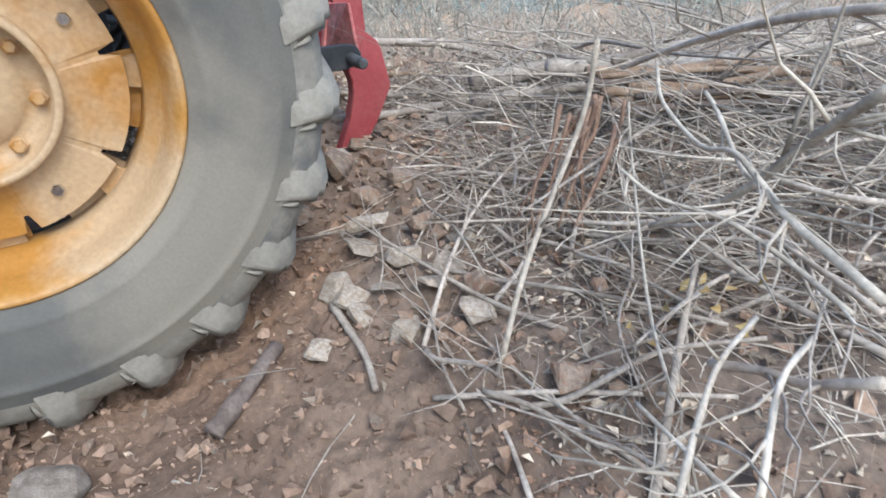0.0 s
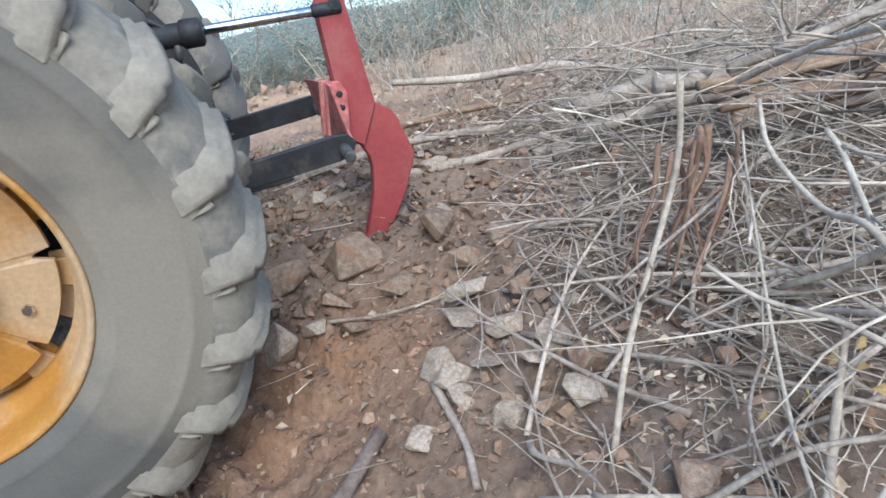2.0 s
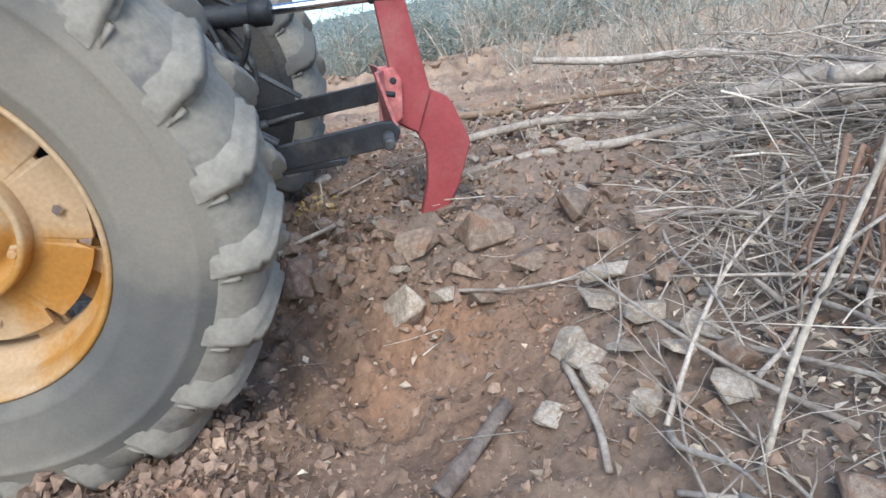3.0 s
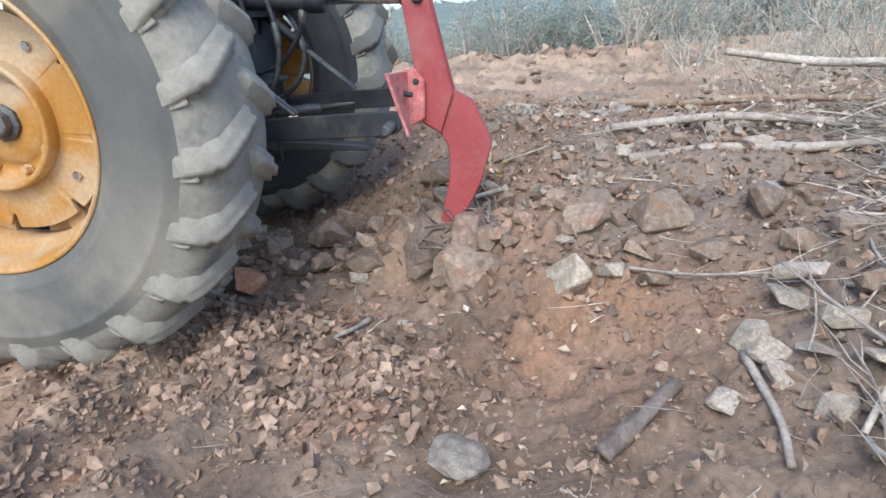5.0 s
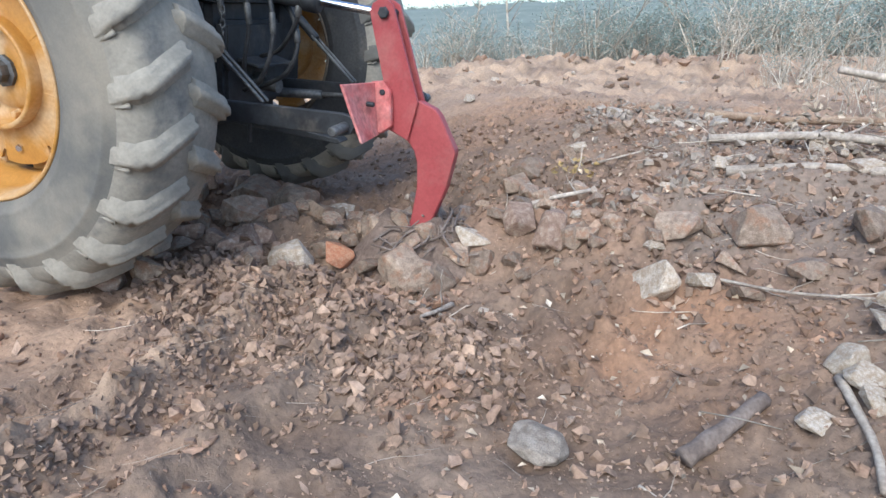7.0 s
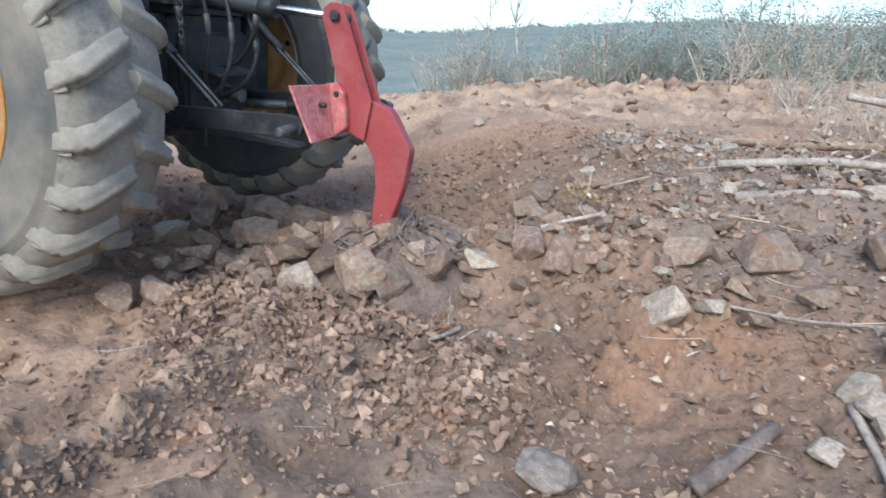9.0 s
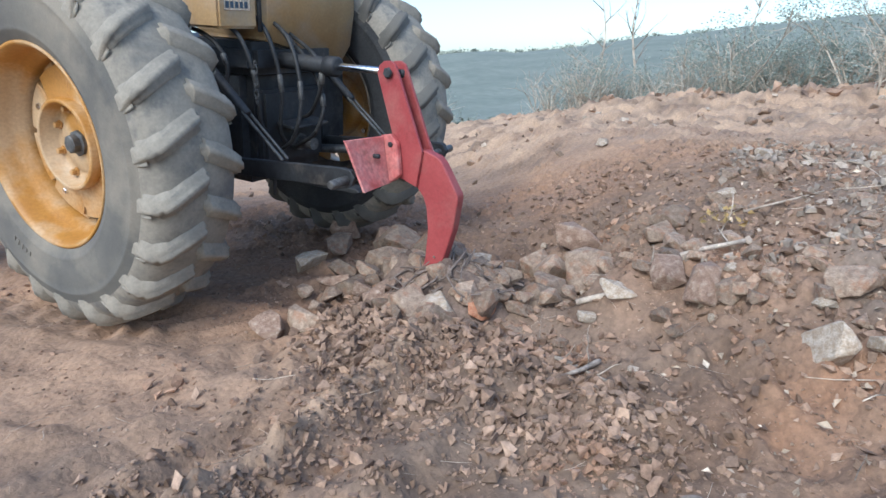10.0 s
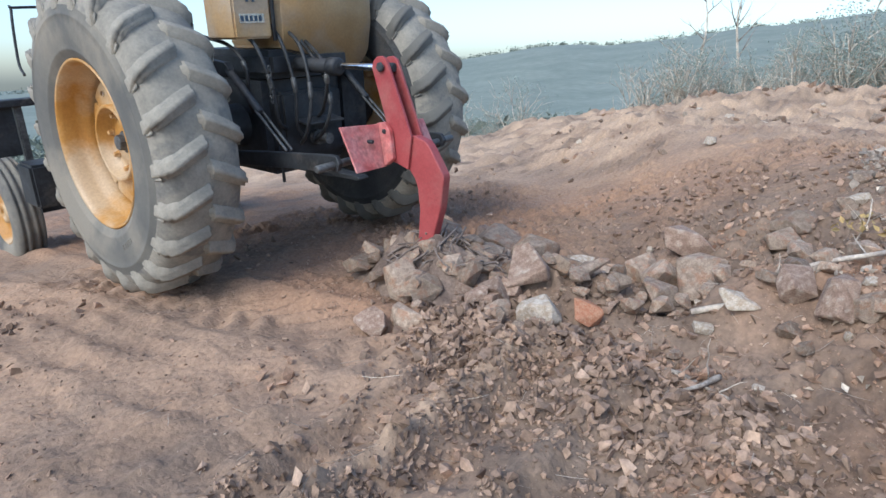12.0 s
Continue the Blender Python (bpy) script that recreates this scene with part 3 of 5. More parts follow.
part("fender", prism([(0.75, 0.93), (0.45, 1.02), (0.1, 1.07), (-0.3, 1.03), (-0.3, 1.05), (0.1, 1.09), (0.45, 1.04), (0.75, 0.95)], 0.70, 0.86, 0.002), FADED, tractor, "yellow mudguard")
rod("tank_strap", (-0.14, -0.405, 0.52), (-0.14, -0.405, 1.35), 0.012, BLACK, tractor)

# three-point linkage
top_link = [rod("cylinder", (0.0, -0.24, 0.380), (-0.02, -0.80, 0.368), 0.043, BLACK, tractor, 20, "black hydraulic cylinder")]
top_link.append(rod("cylinder_head", (-0.019, -0.74, 0.369), (-0.021, -0.825, 0.367), 0.052, BLACK, tractor, 20))
top_rod = [rod("cylinder_rod", (-0.014, -0.56, 0.372), (-0.03, -1.14, 0.368), 0.019, CHROME, tractor, 16, "bright chrome cylinder rod")]
top_rod.append(rod("rod_eye", (-0.03, -1.11, 0.368), (-0.03, -1.225, 0.368), 0.026, BLACK, tractor))
for s, dx in ((-1, 0.0), (1, 0.02)):
    x = 0.40 * s + dx
    link = part("lower_link", prism([(-0.12, -0.20), (-0.12, -0.12), (-0.6, -0.075), (-1.17, -0.03), (-1.21, -0.035), (-1.235, -0.07), (-1.215, -0.11), (-1.17, -0.125), (-0.6, -0.165)], x - 0.014, x + 0.014), BLACK, tractor, "flat black lower link")
    rod("link_pin", (x - 0.13, -1.19, -0.085), (x + 0.12, -1.185, -0.078), 0.021, GREY, link, label="steel link pin")
    arm = rod("lift_rod", (x, -0.28, 0.37), (x, -0.56, 0.14), 0.024, BLACK, tractor)
    rod("fork_arm", (x - 0.018, -0.54, 0.155), (x - 0.018, -0.80, -0.05), 0.008, GREY, arm)
    rod("fork_arm", (x + 0.018, -0.54, 0.155), (x + 0.018, -0.80, -0.05), 0.008, GREY, arm)
    part("lift_arm", prism([(0.10, 0.44), (-0.28, 0.41), (-0.32, 0.37), (-0.28, 0.33), (0.10, 0.34)], x - 0.02, x + 0.02), BLACK, tractor)
    stab = rod("stabiliser", (x - 0.10 * s, -0.30, -0.17), (x - 0.02 * s, -0.62, -0.145), 0.026, GREY, tractor, label="dusty stabiliser bar")
    rod("stabiliser_end", (x - 0.02 * s, -0.60, -0.147), (x, -0.80, -0.12), 0.014, GREY, stab)
part("drawbar", prism([(-0.1, -0.27), (-0.1, -0.23), (-0.70, -0.225), (-0.98, -0.235), (-1.0, -0.25), (-0.98, -0.26), (-0.70, -0.265)], -0.08, 0.0), BLACK, tractor, "flat black drawbar")
rod("hanger", (-0.40, -0.72, -0.10), (-0.40, -0.72, -0.24), 0.009, BLACK, tractor)
for i, pts in enumerate([
        [(-0.10, -0.30, 0.62), (-0.12, -0.44, 0.50), (-0.10, -0.50, 0.25), (-0.08, -0.46, 0.02), (0.0, -0.42, -0.08)],
        [(-0.02, -0.32, 0.60), (-0.05, -0.52, 0.48), (-0.08, -0.62, 0.22), (-0.10, -0.58, 0.0), (-0.05, -0.44, -0.10)],
        [(0.06, -0.34, 0.55), (0.02, -0.60, 0.36), (0.0, -0.70, 0.18), (-0.02, -0.66, 0.02), (0.05, -0.45, -0.10)],
        [(-0.26, -0.20, 0.58), (-0.28, -0.40, 0.50), (-0.24, -0.46, 0.28), (-0.20, -0.44, 0.06), (-0.12, -0.40, 0.0)],
        [(0.10, -0.36, 0.52), (-0.02, -0.66, 0.42), (-0.03, -0.72, 0.30), (0.02, -0.60, 0.12), (0.12, -0.42, 0.05)],
        [(-0.34, 0.05, 0.55), (-0.34, -0.22, 0.50), (-0.32, -0.34, 0.38), (-0.30, -0.30, 0.2), (-0.22, -0.2, 0.1)]]):
    hose = tube("hose", bent(pts), 0.0115, HOSE, tractor, 8, "black hydraulic hose")
    a, b = bent(pts)[14], bent(pts)[17]
    rod("fitting", a, b, 0.016, GREY, hose, 6)
chain = tagged(new("chain"), label="hanging link chain")
chain.parent = tractor
for k in range(7):
    pts = [(math.cos(2 * math.pi * j / 10) * 0.011, 0, math.sin(2 * math.pi * j / 10) * 0.019) for j in range(11)]
    ob = part("link", finish("link", *tube_data(pts, [0.0035] * 11, 5), GREY, True), None, chain)
    ob.matrix_basis = pose(-0.25, -0.47, 0.37 - 0.03 * k, 0, 0, 90 * (k % 2) + 20)

# ---------------------------------------------------------------- ripper
ripper = tagged(new("ripper"), label="red steel single-shank ripper mounted on the tractor linkage", category="ripper")
mast = [(-1.125, 0.37), (-1.137, 0.405), (-1.165, 0.425), (-1.20, 0.427), (-1.228, 0.41), (-1.245, 0.37), (-1.378, 0.018), (-1.345, -0.155), (-1.27, -0.125), (-1.20, -0.107), (-1.212, 0.08)]
for x in (-0.078, 0.006):
    part("mast_plate", prism(mast, x, x + 0.018, 0.003), RED, ripper, "flat red mast plate")
part("shank", prism([(-1.28, 0.02), (-1.378, 0.022), (-1.452, -0.004), (-1.478, -0.03), (-1.563, -0.17), (-1.566, -0.19), (-1.540, -0.35), (-1.472, -0.55), (-1.40, -0.80), (-1.20, -0.98), (-1.28, -0.80), (-1.385, -0.52), (-1.400, -0.365), (-1.39, -0.25), (-1.372, -0.20), (-1.336, -0.158), (-1.26, -0.13)], -0.058, 0.004, 0.005), RED, ripper, "bent red steel shank worn at its foot")
def mount(x0, x1):
    bm = bmesh.new()
    def q(x, k, d):
        y = np.interp(x, [-0.40, -0.08, 0.02, 0.34], [-1.15, -1.19, -1.19, -1.15]) + (-0.092 if k else 0.0) * abs(x + 0.03) / 0.33 - (0.012 if k else 0)
        return bm.verts.new((x, y + d, 0.082 - 0.225 * k))
    a, b, c, d = q(x0, 0, 0), q(x1, 0, 0), q(x1, 1, 0), q(x0, 1, 0)
    e, f, g, h = q(x0, 0, 0.014), q(x1, 0, 0.014), q(x1, 1, 0.014), q(x0, 1, 0.014)
    for w in ((a, b, c, d), (e, f, g, h), (a, b, f, e), (b, c, g, f), (c, d, h, g), (d, a, e, h)):
        bm.faces.new(w)
    bmesh.ops.bevel(bm, geom=bm.edges[:], offset=0.003, segments=1, affect="EDGES")
    return bm
for x0, x1 in ((-0.365, -0.098), (0.044, 0.31)):
    plate = part("mount_plate", mount(x0, x1), PINK, ripper, "scuffed pinkish red mounting plate")
    xm = (x0 + x1) / 2 + 0.02
    # short black rod gives the shade inside a bolt hole
    rod("bolt_hole", (xm, -1.196, 0.0), (xm, -1.232, 0.0), 0.011, BLACK, plate, 10)
for x in (-0.115, 0.03):
    part("rib", prism([(-1.165, 0.085), (-1.225, 0.095), (-1.26, 0.05), (-1.275, -0.10), (-1.23, -0.135), (-1.19, -0.14)], x, x + 0.034, 0.006), PINK, ripper, "scuffed red bracket rib")
    rod("rib_bolt", (x - 0.008, -1.225, 0.045), (x + 0.042, -1.225, 0.045), 0.014, BLACK, ripper, 6)
rod("top_pin", (-0.10, -1.195, 0.372), (0.045, -1.195, 0.372), 0.017, BLACK, ripper, 12, "dark top link pin")
rod("pin_head", (-0.10, -1.195, 0.372), (-0.082, -1.195, 0.372), 0.027, BLACK, ripper, 6)

# earth heaved up round the foot of the shank
def heap():
    bm = bmesh.new()
    rings, n = [], 36
    for i, (r, z) in enumerate(((0.06, -0.60), (0.13, -0.61), (0.21, -0.645), (0.30, -0.70), (0.40, -0.77), (0.50, -0.84), (0.60, -0.93), (0.66, -1.05))):
        ring = []
        for k in range(n):
            a = 2 * math.pi * k / n
            x, y = r * 0.62 * math.cos(a), r * 1.0 * math.sin(a)
            w = noise.noise(Vector((x * 7, y * 7, 2.0))) * 0.10 + noise.noise(Vector((x * 19, y * 19, 5.0))) * 0.05
            ring.append(bm.verts.new((x + 0.02, y - 1.43, z + w * min(1, i))))
        rings.append(ring)
    bm.faces.new(rings[0])
    for a, b in zip(rings, rings[1:]):
        for k in range(n):
            bm.faces.new((a[k], a[(k + 1) % n], b[(k + 1) % n], b[k]))
    return bm


heave = part("spoil", heap(), SPOIL, None, "", True)
tagged(heave, label="torn reddish soil and stone pushed up by the shank", category="spoil heap")

# ---------------------------------------------------------------- rocks
RND = random.Random(11)


def cut_rock(seed, count=15, bevel=0.012, e=0.72, low=0.85):
    """An angular stone of about unit width with slightly worn edges."""
    r = random.Random(seed)
    bm = bmesh.new()
    sx, sy, sz = r.uniform(0.46, 0.56), r.uniform(0.34, 0.48), r.uniform(0.26, 0.40)
    for _ in range(count):
        v = Vector((r.gauss(0, 1), r.gauss(0, 1), r.gauss(0, 1))).normalized()
        v = Vector(math.copysign(abs(c) ** e, c) for c in v)
        k = r.uniform(low, 1.05)
        bm.verts.new((v.x * sx * k, v.y * sy * k, v.z * sz * k))
    hull = bmesh.ops.convex_hull(bm, input=bm.verts)
    bmesh.ops.delete(bm, geom=[g for g in hull["geom_interior"] if isinstance(g, bmesh.types.BMVert)], context="VERTS")
    bmesh.ops.dissolve_limit(bm, angle_limit=radians(12), verts=bm.verts, edges=bm.edges)
    if bevel:
        bmesh.ops.bevel(bm, geom=bm.edges[:], offset=bevel, segments=1, affect="EDGES")
    bmesh.ops.triangulate(bm, faces=bm.faces)
    me = bpy.data.meshes.new("rock")
    bm.to_mesh(me)
    bm.free()
    return me


STONES = {}
for kind, mat in enumerate((ROCK, WHITE_ROCK, ORANGE_ROCK, ROCK)):
    STONES[kind] = []
    for k in range(9 if kind == 0 else 4):
        m3 = cut_rock(100 * kind + k)
        m3.materials.append(mat)
        STONES[kind].append(m3)
NOTES = ["angular grey-brown rock lying on loose soil", "pale whitish angular rock on loose soil", "bright orange broken rock in rubble", "reddish brown flat rock lying on soil"]


def rock(x, y, size, kind=0, lift=0.0, rnd=RND):
    ob = new("rock", rnd.choice(STONES[kind]))
    s = size * 1.12
    sx, sy, sz = s * rnd.uniform(0.9, 1.1), s * rnd.uniform(0.85, 1.1), s * (rnd.uniform(0.75, 1.15) if kind != 1 else rnd.uniform(0.6, 0.85))
    z = at_ground(x, y) + sz * 0.24 + lift
    ob.matrix_basis = pose(x, y, z, rnd.uniform(-22, 22), rnd.uniform(-22, 22), rnd.uniform(0, 360)) @ Matrix.Diagonal((sx, sy, sz, 1))
    return tagged(ob, label=NOTES[kind], category="rock", group="loose rocks")


# broken slabs and blocks along the ripped line
BLOCKS = (
    (0.01, -1.29, 0.19, 1), (1.01, -0.81, 0.31, 3), (-0.08, -1.52, 0.17, 3), (-0.13, -1.75, 0.14, 3), (0.01, -2.0, 0.3, 3), (-0.19, -2.20, 0.21, 1),
    (-0.09, -2.37, 0.19, 2), (-0.39, -2.11, 0.12, 0), (-0.52, -1.7, 0.18, 0), (-0.63, -1.56, 0.16, 3), (0.18, -2.28, 0.2, 0), (0.73, -2.36, 0.2, 0),
    (0.3, -2.58, 0.21, 0), (0.51, -2.7, 0.27, 0), (0.09, -3.0, 0.18, 1), (1.01, -2.53, 0.31, 3), (0.19, -3.17, 0.21, 3), (0.12, -3.35, 0.21, 3),
    (0.1, -3.47, 0.15, 0), (-0.21, -1.58, 0.14, 0), (0.07, -2.46, 0.08, 3), (-0.16, -1.93, 0.13, 3), (-0.08, -1.97, 0.13, 3), (0.57, -3.37, 0.15, 0),
    (0.89, -3.01, 0.2, 0), (-0.23, -2.28, 0.09, 0), (-0.5, -2.27, 0.09, 0), (0.76, -1.3, 0.31, 3), (0.53, -1.76, 0.32, 0), (0.64, -0.98, 0.24, 0),
    (0.06, -3.85, 0.2, 0), (-0.03, -4.12, 0.22, 0), (-0.2, -4.05, 0.12, 0), (-0.29, -3.94, 0.11, 1), (-0.0, -1.5, 0.18, 0), (-0.13, -1.93, 0.15, 3),
    (-0.2, -1.85, 0.14, 3), (-0.11, -3.88, 0.09, 0), (0.12, -3.42, 0.17, 0),
    )
RISING = []
for n, (x, y, s, k) in enumerate(BLOCKS):
    me = cut_rock(400 + n, 12, 0.02, 0.62, 0.9)
    me.materials.append((ROCK, WHITE_ROCK, ORANGE_ROCK, RED_ROCK)[k])
    ob = new("rock", me)
    high = s * RND.uniform(0.95, 1.25)
    turn = RND.uniform(-18, 18), RND.uniform(-18, 18), RND.uniform(0, 360)
    ob.matrix_basis = pose(x, y, at_ground(x, y) + high * 0.22, *turn) @ Matrix.Diagonal((s * 1.08, s * 1.12, high, 1))
    if -3.25 < y < -1.9 and x > 0.0:
        RISING.append((ob, x, y, at_ground(x, y) + high * 0.22, turn, high))
    tagged(ob, label=("angular tan rock torn out of dry soil", "pale whitish angular rock on loose soil", "bright orange broken rock in rubble", "reddish brown slab torn out of the ground")[k], category="rock", group="loose rocks")


def clear(x, y, size=0.06):
    """Whether a stone would stand free of the larger blocks."""
    return all(math.hypot(x - a, y - b) > 0.36 * (size + c) for a, b, c, _ in BLOCKS)


for x, y, s, k in [(-0.02, -1.32, 0.17, 0), (-0.05, -1.52, 0.14, 0), (0.30, -1.80, 0.30, 0), (0.12, -2.13, 0.14, 0), (0.70, -2.0, 0.19, 1), (0.17, -2.33, 0.22, 0), (0.74, -2.39, 0.21, 0), (1.06, -2.57, 0.33, 3), (0.53, -2.68, 0.27, 0), (0.11, -2.99, 0.18, 1), (0.21, -3.06, 0.18, 0), (0.33, -3.16, 0.14, 0), (1.18, -3.23, 0.12, 0), (0.71, -3.12, 0.16, 0), (0.66, -3.37, 0.17, 0), (1.06, -3.02, 0.22, 0), (-0.14, -2.16, 0.21, 1), (-0.24, -2.00, 0.13, 0), (-0.13, -1.73, 0.13, 0), (-0.17, -1.86, 0.11, 0)]:
    if clear(x, y, s):
        rock(x, y, s, k)
for x, y, s, k in [(-0.14, -1.95, 0.11, 0), (-0.52, -1.71, 0.16, 0), (-0.63, -1.57, 0.14, 3), (-0.20, -1.57, 0.14, 0), (-0.40, -2.23, 0.11, 0), (0.37, -2.55, 0.19, 0), (0.02, -3.39, 0.065, 1), (0.12, -3.40, 0.2, 0), (-0.32, -3.16, 0.045, 1), (0.12, -2.40, 0.11, 0), (0.13, -2.50, 0.11, 0), (-0.95, -3.60, 0.045, 0), (-0.97, -4.21, 0.11, 1), (-0.66, -4.41, 0.115, 1), (-0.02, -4.14, 0.19, 0), (-0.12, -4.47, 0.2, 0), (-0.30, -3.94, 0.09, 1), (-0.22, -4.06, 0.12, 0), (-0.36, -4.09, 0.115, 0), (0.07, -3.84, 0.17, 0), (-0.16, -3.58, 0.08, 0)]:
    if clear(x, y, s):
        rock(x, y, s, k)
for x, y, s, k in [(-0.83, -4.34, 0.115, 1), (-0.92, -4.34, 0.09, 1), (-0.86, -4.44, 0.115, 1), (-1.03, -4.43, 0.115, 1), (-1.00, -4.38, 0.05, 0), (-1.09, -4.51, 0.085, 0), (-1.05, -4.66, 0.135, 0), (-0.90, -4.63, 0.125, 1), (-0.95, -4.54, 0.11, 1), (-1.13, -4.61, 0.115, 1), (-0.78, -4.52, 0.12, 1), (-0.70, -4.60, 0.11, 0), (-0.82, -4.70, 0.12, 1), (0.0, -4.02, 0.16, 0), (-0.31, -4.27, 0.13, 0), (-0.39, -4.65, 0.15, 3), (0.02, -4.60, 0.09, 0), (-0.40, -4.50, 0.11, 0), (-1.45, -4.71, 0.12, 3), (-1.56, -4.85, 0.105, 3), (0.20, -3.75, 0.14, 0), (-1.26, -4.28, 0.06, 0), (-1.64, -4.55, 0.05, 0), (-1.52, -4.42, 0.05, 0), (-1.44, -4.45, 0.045, 3), (0.36, -2.05, 0.26, 0), (0.48, -2.25, 0.2, 0), (0.56, -2.52, 0.22, 0)]:
    if clear(x, y, s):
        rock(x, y, s, k)
rock(0.71, -1.41, 0.32, 3, 0.02)



def boulder(seed, count, x, y, lift, turn, size, mat, label):
    """A single larger stone with its own shape."""
    me = cut_rock(seed, count, 0.03)
    me.materials.append(mat)
    ob = new("rock", me)
    ob.matrix_basis = pose(x, y, at_ground(x, y) + lift, *turn) @ Matrix.Diagonal((*size, 1))
    return tagged(ob, label=label, category="rock", group="loose rocks")


boulder(71, 34, -1.10, -3.53, 0.03, (8, -6, 70), (0.20, 0.20, 0.15), GREYSTONE, "rounded grey-tan rock lying on loose soil")
boulder(78, 13, -0.24, -3.78, 0.05, (14, 18, 65), (0.24, 0.22, 0.24), WHITE_ROCK, "blocky cream-white rock at the edge of red soil")
boulder(73, 18, -0.75, -4.30, 0.03, (10, 6, 120), (0.14, 0.13, 0.13), WHITE_ROCK, "cream-white broken rock beside red soil")
boulder(74, 18, -0.62, -4.45, 0.05, (-10, 12, 50), (0.15, 0.13, 0.14), WHITE_ROCK, "cream-white broken rock beside red soil")
rock(0.26, -1.62, 0.24, 0, 0.02)
rock(0.30, -2.05, 0.20, 0, 0.06)
for _ in range(130):
    y = RND.uniform(-4.9, -1.4)
    x = rip_x(y) + RND.gauss(0.12, 0.36)
    if x > -0.5 and clear(x, y):
        rock(float(x), y, RND.uniform(0.04, 0.11), RND.choice((0, 0, 0, 0, 1)))
for _ in range(34):
    y = RND.uniform(-2.75, -1.45)
    x = float(rip_x(y)) + RND.gauss(0.14, 0.22)
    if clear(x, y):
        rock(x, y, RND.uniform(0.08, 0.15), RND.choice((0, 0, 0, 3)), RND.uniform(0, 0.05))
for _ in range(26):
    rock(RND.uniform(0.6, 3.0), RND.uniform(-4.7, -3.2), RND.uniform(0.06, 0.17), RND.choice((0, 1, 1)))
for _ in range(45):
    rock(RND.uniform(3, 12), RND.uniform(-6, 1.5), RND.uniform(0.06, 0.2), RND.choice((0, 0, 1, 3)))

# stones riding on the heaved soil
for k in range(85):
    a, r = RND.uniform(0, 2 * math.pi), RND.uniform(0.06, 0.56)
    ob = part("stone", RND.choice(STONES[0] if k % 7 else STONES[3]), None, heave)
    s = (0.05 + 0.19 * RND.random() ** 1.6) * (1.15 if r > 0.2 else 0.8)
    ob.matrix_basis = pose(0.02 + r * 0.62 * math.cos(a), -1.43 + r * math.sin(a), -0.59 - 0.40 * r + s * 0.08, RND.uniform(-35, 35), RND.uniform(-35, 35), RND.uniform(0, 360)) @ Matrix.Diagonal((s, s, s * 0.9, 1))

for k in range(60):
    a, r = RND.uniform(2.6, 5.6), RND.uniform(0.05, 0.42)
    p = Vector((0.02 + r * 0.62 * math.cos(a), -1.43 + r * math.sin(a), -0.585 - 0.38 * r + RND.uniform(0.0, 0.05)))
    d = Vector((RND.gauss(0, 1), RND.gauss(0, 1), RND.gauss(0, 0.45))).normalized() * RND.uniform(0.04, 0.12)
    mid = p + Vector((RND.gauss(0, 0.02), RND.gauss(0, 0.02), RND.uniform(0.0, 0.03)))
    tube("root", bent([p - d, mid, p + d], 3), [RND.uniform(0.003, 0.007)] * 7, MUDLOG, heave, 5)
ob = part("stone", STONES[3][1], None, heave, "reddish brown slab")
ob.matrix_basis = pose(0.20, -1.36, -0.63, 12, -18, 40) @ Matrix.Diagonal((0.30, 0.26, 0.26, 1))

# ---------------------------------------------------------------- loose clods and gravel
def ico_variant(seed):
    me = cut_rock(900 + seed, 8, 0, 0.5, 0.6)
    out = np.array([v.co[:] for v in me.vertices]), np.array([f.vertices[:] for f in me.polygons])
    bpy.data.meshes.remove(me)
    return out


PEBBLES = [ico_variant(k) for k in range(16)]


def turn_matrices(rs, n, tilt=0.6):
    a, b, c = rs.uniform(0, 2 * math.pi, n), rs.normal(0, tilt, n), rs.normal(0, tilt, n)
    z, o = np.zeros(n), np.ones(n)
    rz = np.stack([np.cos(a), -np.sin(a), z, np.sin(a), np.cos(a), z, z, z, o], -1).reshape(n, 3, 3)
    rx = np.stack([o, z, z, z, np.cos(b), -np.sin(b), z, np.sin(b), np.cos(b)], -1).reshape(n, 3, 3)
    ry = np.stack([np.cos(c), z, np.sin(c), z, o, z, -np.sin(c), z, np.cos(c)], -1).reshape(n, 3, 3)
    return rz @ rx @ ry


def sprinkle(name, base, pos, size, mats, mat, smooth=False):
    """Many copies of small shapes in one mesh; pos (n, 3), size (n,), mats (n, 3, 3)."""
    pick = np.arange(len(pos)) % len(base)
    vs, fs, o = [], [], 0
    for k, (v, f) in enumerate(base):
        sel = np.where(pick == k)[0]
        p = np.einsum("nij,vj->nvi", mats[sel] * size[sel][:, None, None], v) + pos[sel][:, None, :]
        vs.append(p.reshape(-1, 3))
        fs.append((f[None] + (np.arange(len(sel)) * len(v))[:, None, None] + o).reshape(-1, f.shape[1]))
        o += len(sel) * len(v)
    v, f = np.concatenate(vs), np.concatenate(fs)
    me = bpy.data.meshes.new(name)
    me.vertices.add(len(v)); me.vertices.foreach_set("co", v.astype(np.float32).ravel())
    me.loops.add(f.size); me.loops.foreach_set("vertex_index", f.ravel().astype(np.int32))
    me.polygons.add(len(f)); me.polygons.foreach_set("loop_start", np.arange(0, f.size, f.shape[1], dtype=np.int32))
    me.polygons.foreach_set("use_smooth", np.full(len(f), smooth))
    me.update(calc_edges=True)
    me.materials.append(mat)
    return new(name, me)


rs = np.random.RandomState(5)
def scatter(n, xr, yr, keep):
    x, y = rs.uniform(*xr, n), rs.uniform(*yr, n)
    k = rs.rand(n) < keep(x, y)
    return x[k], y[k]


def bank(x, y):
    return 0.6 * x - 0.8 * y


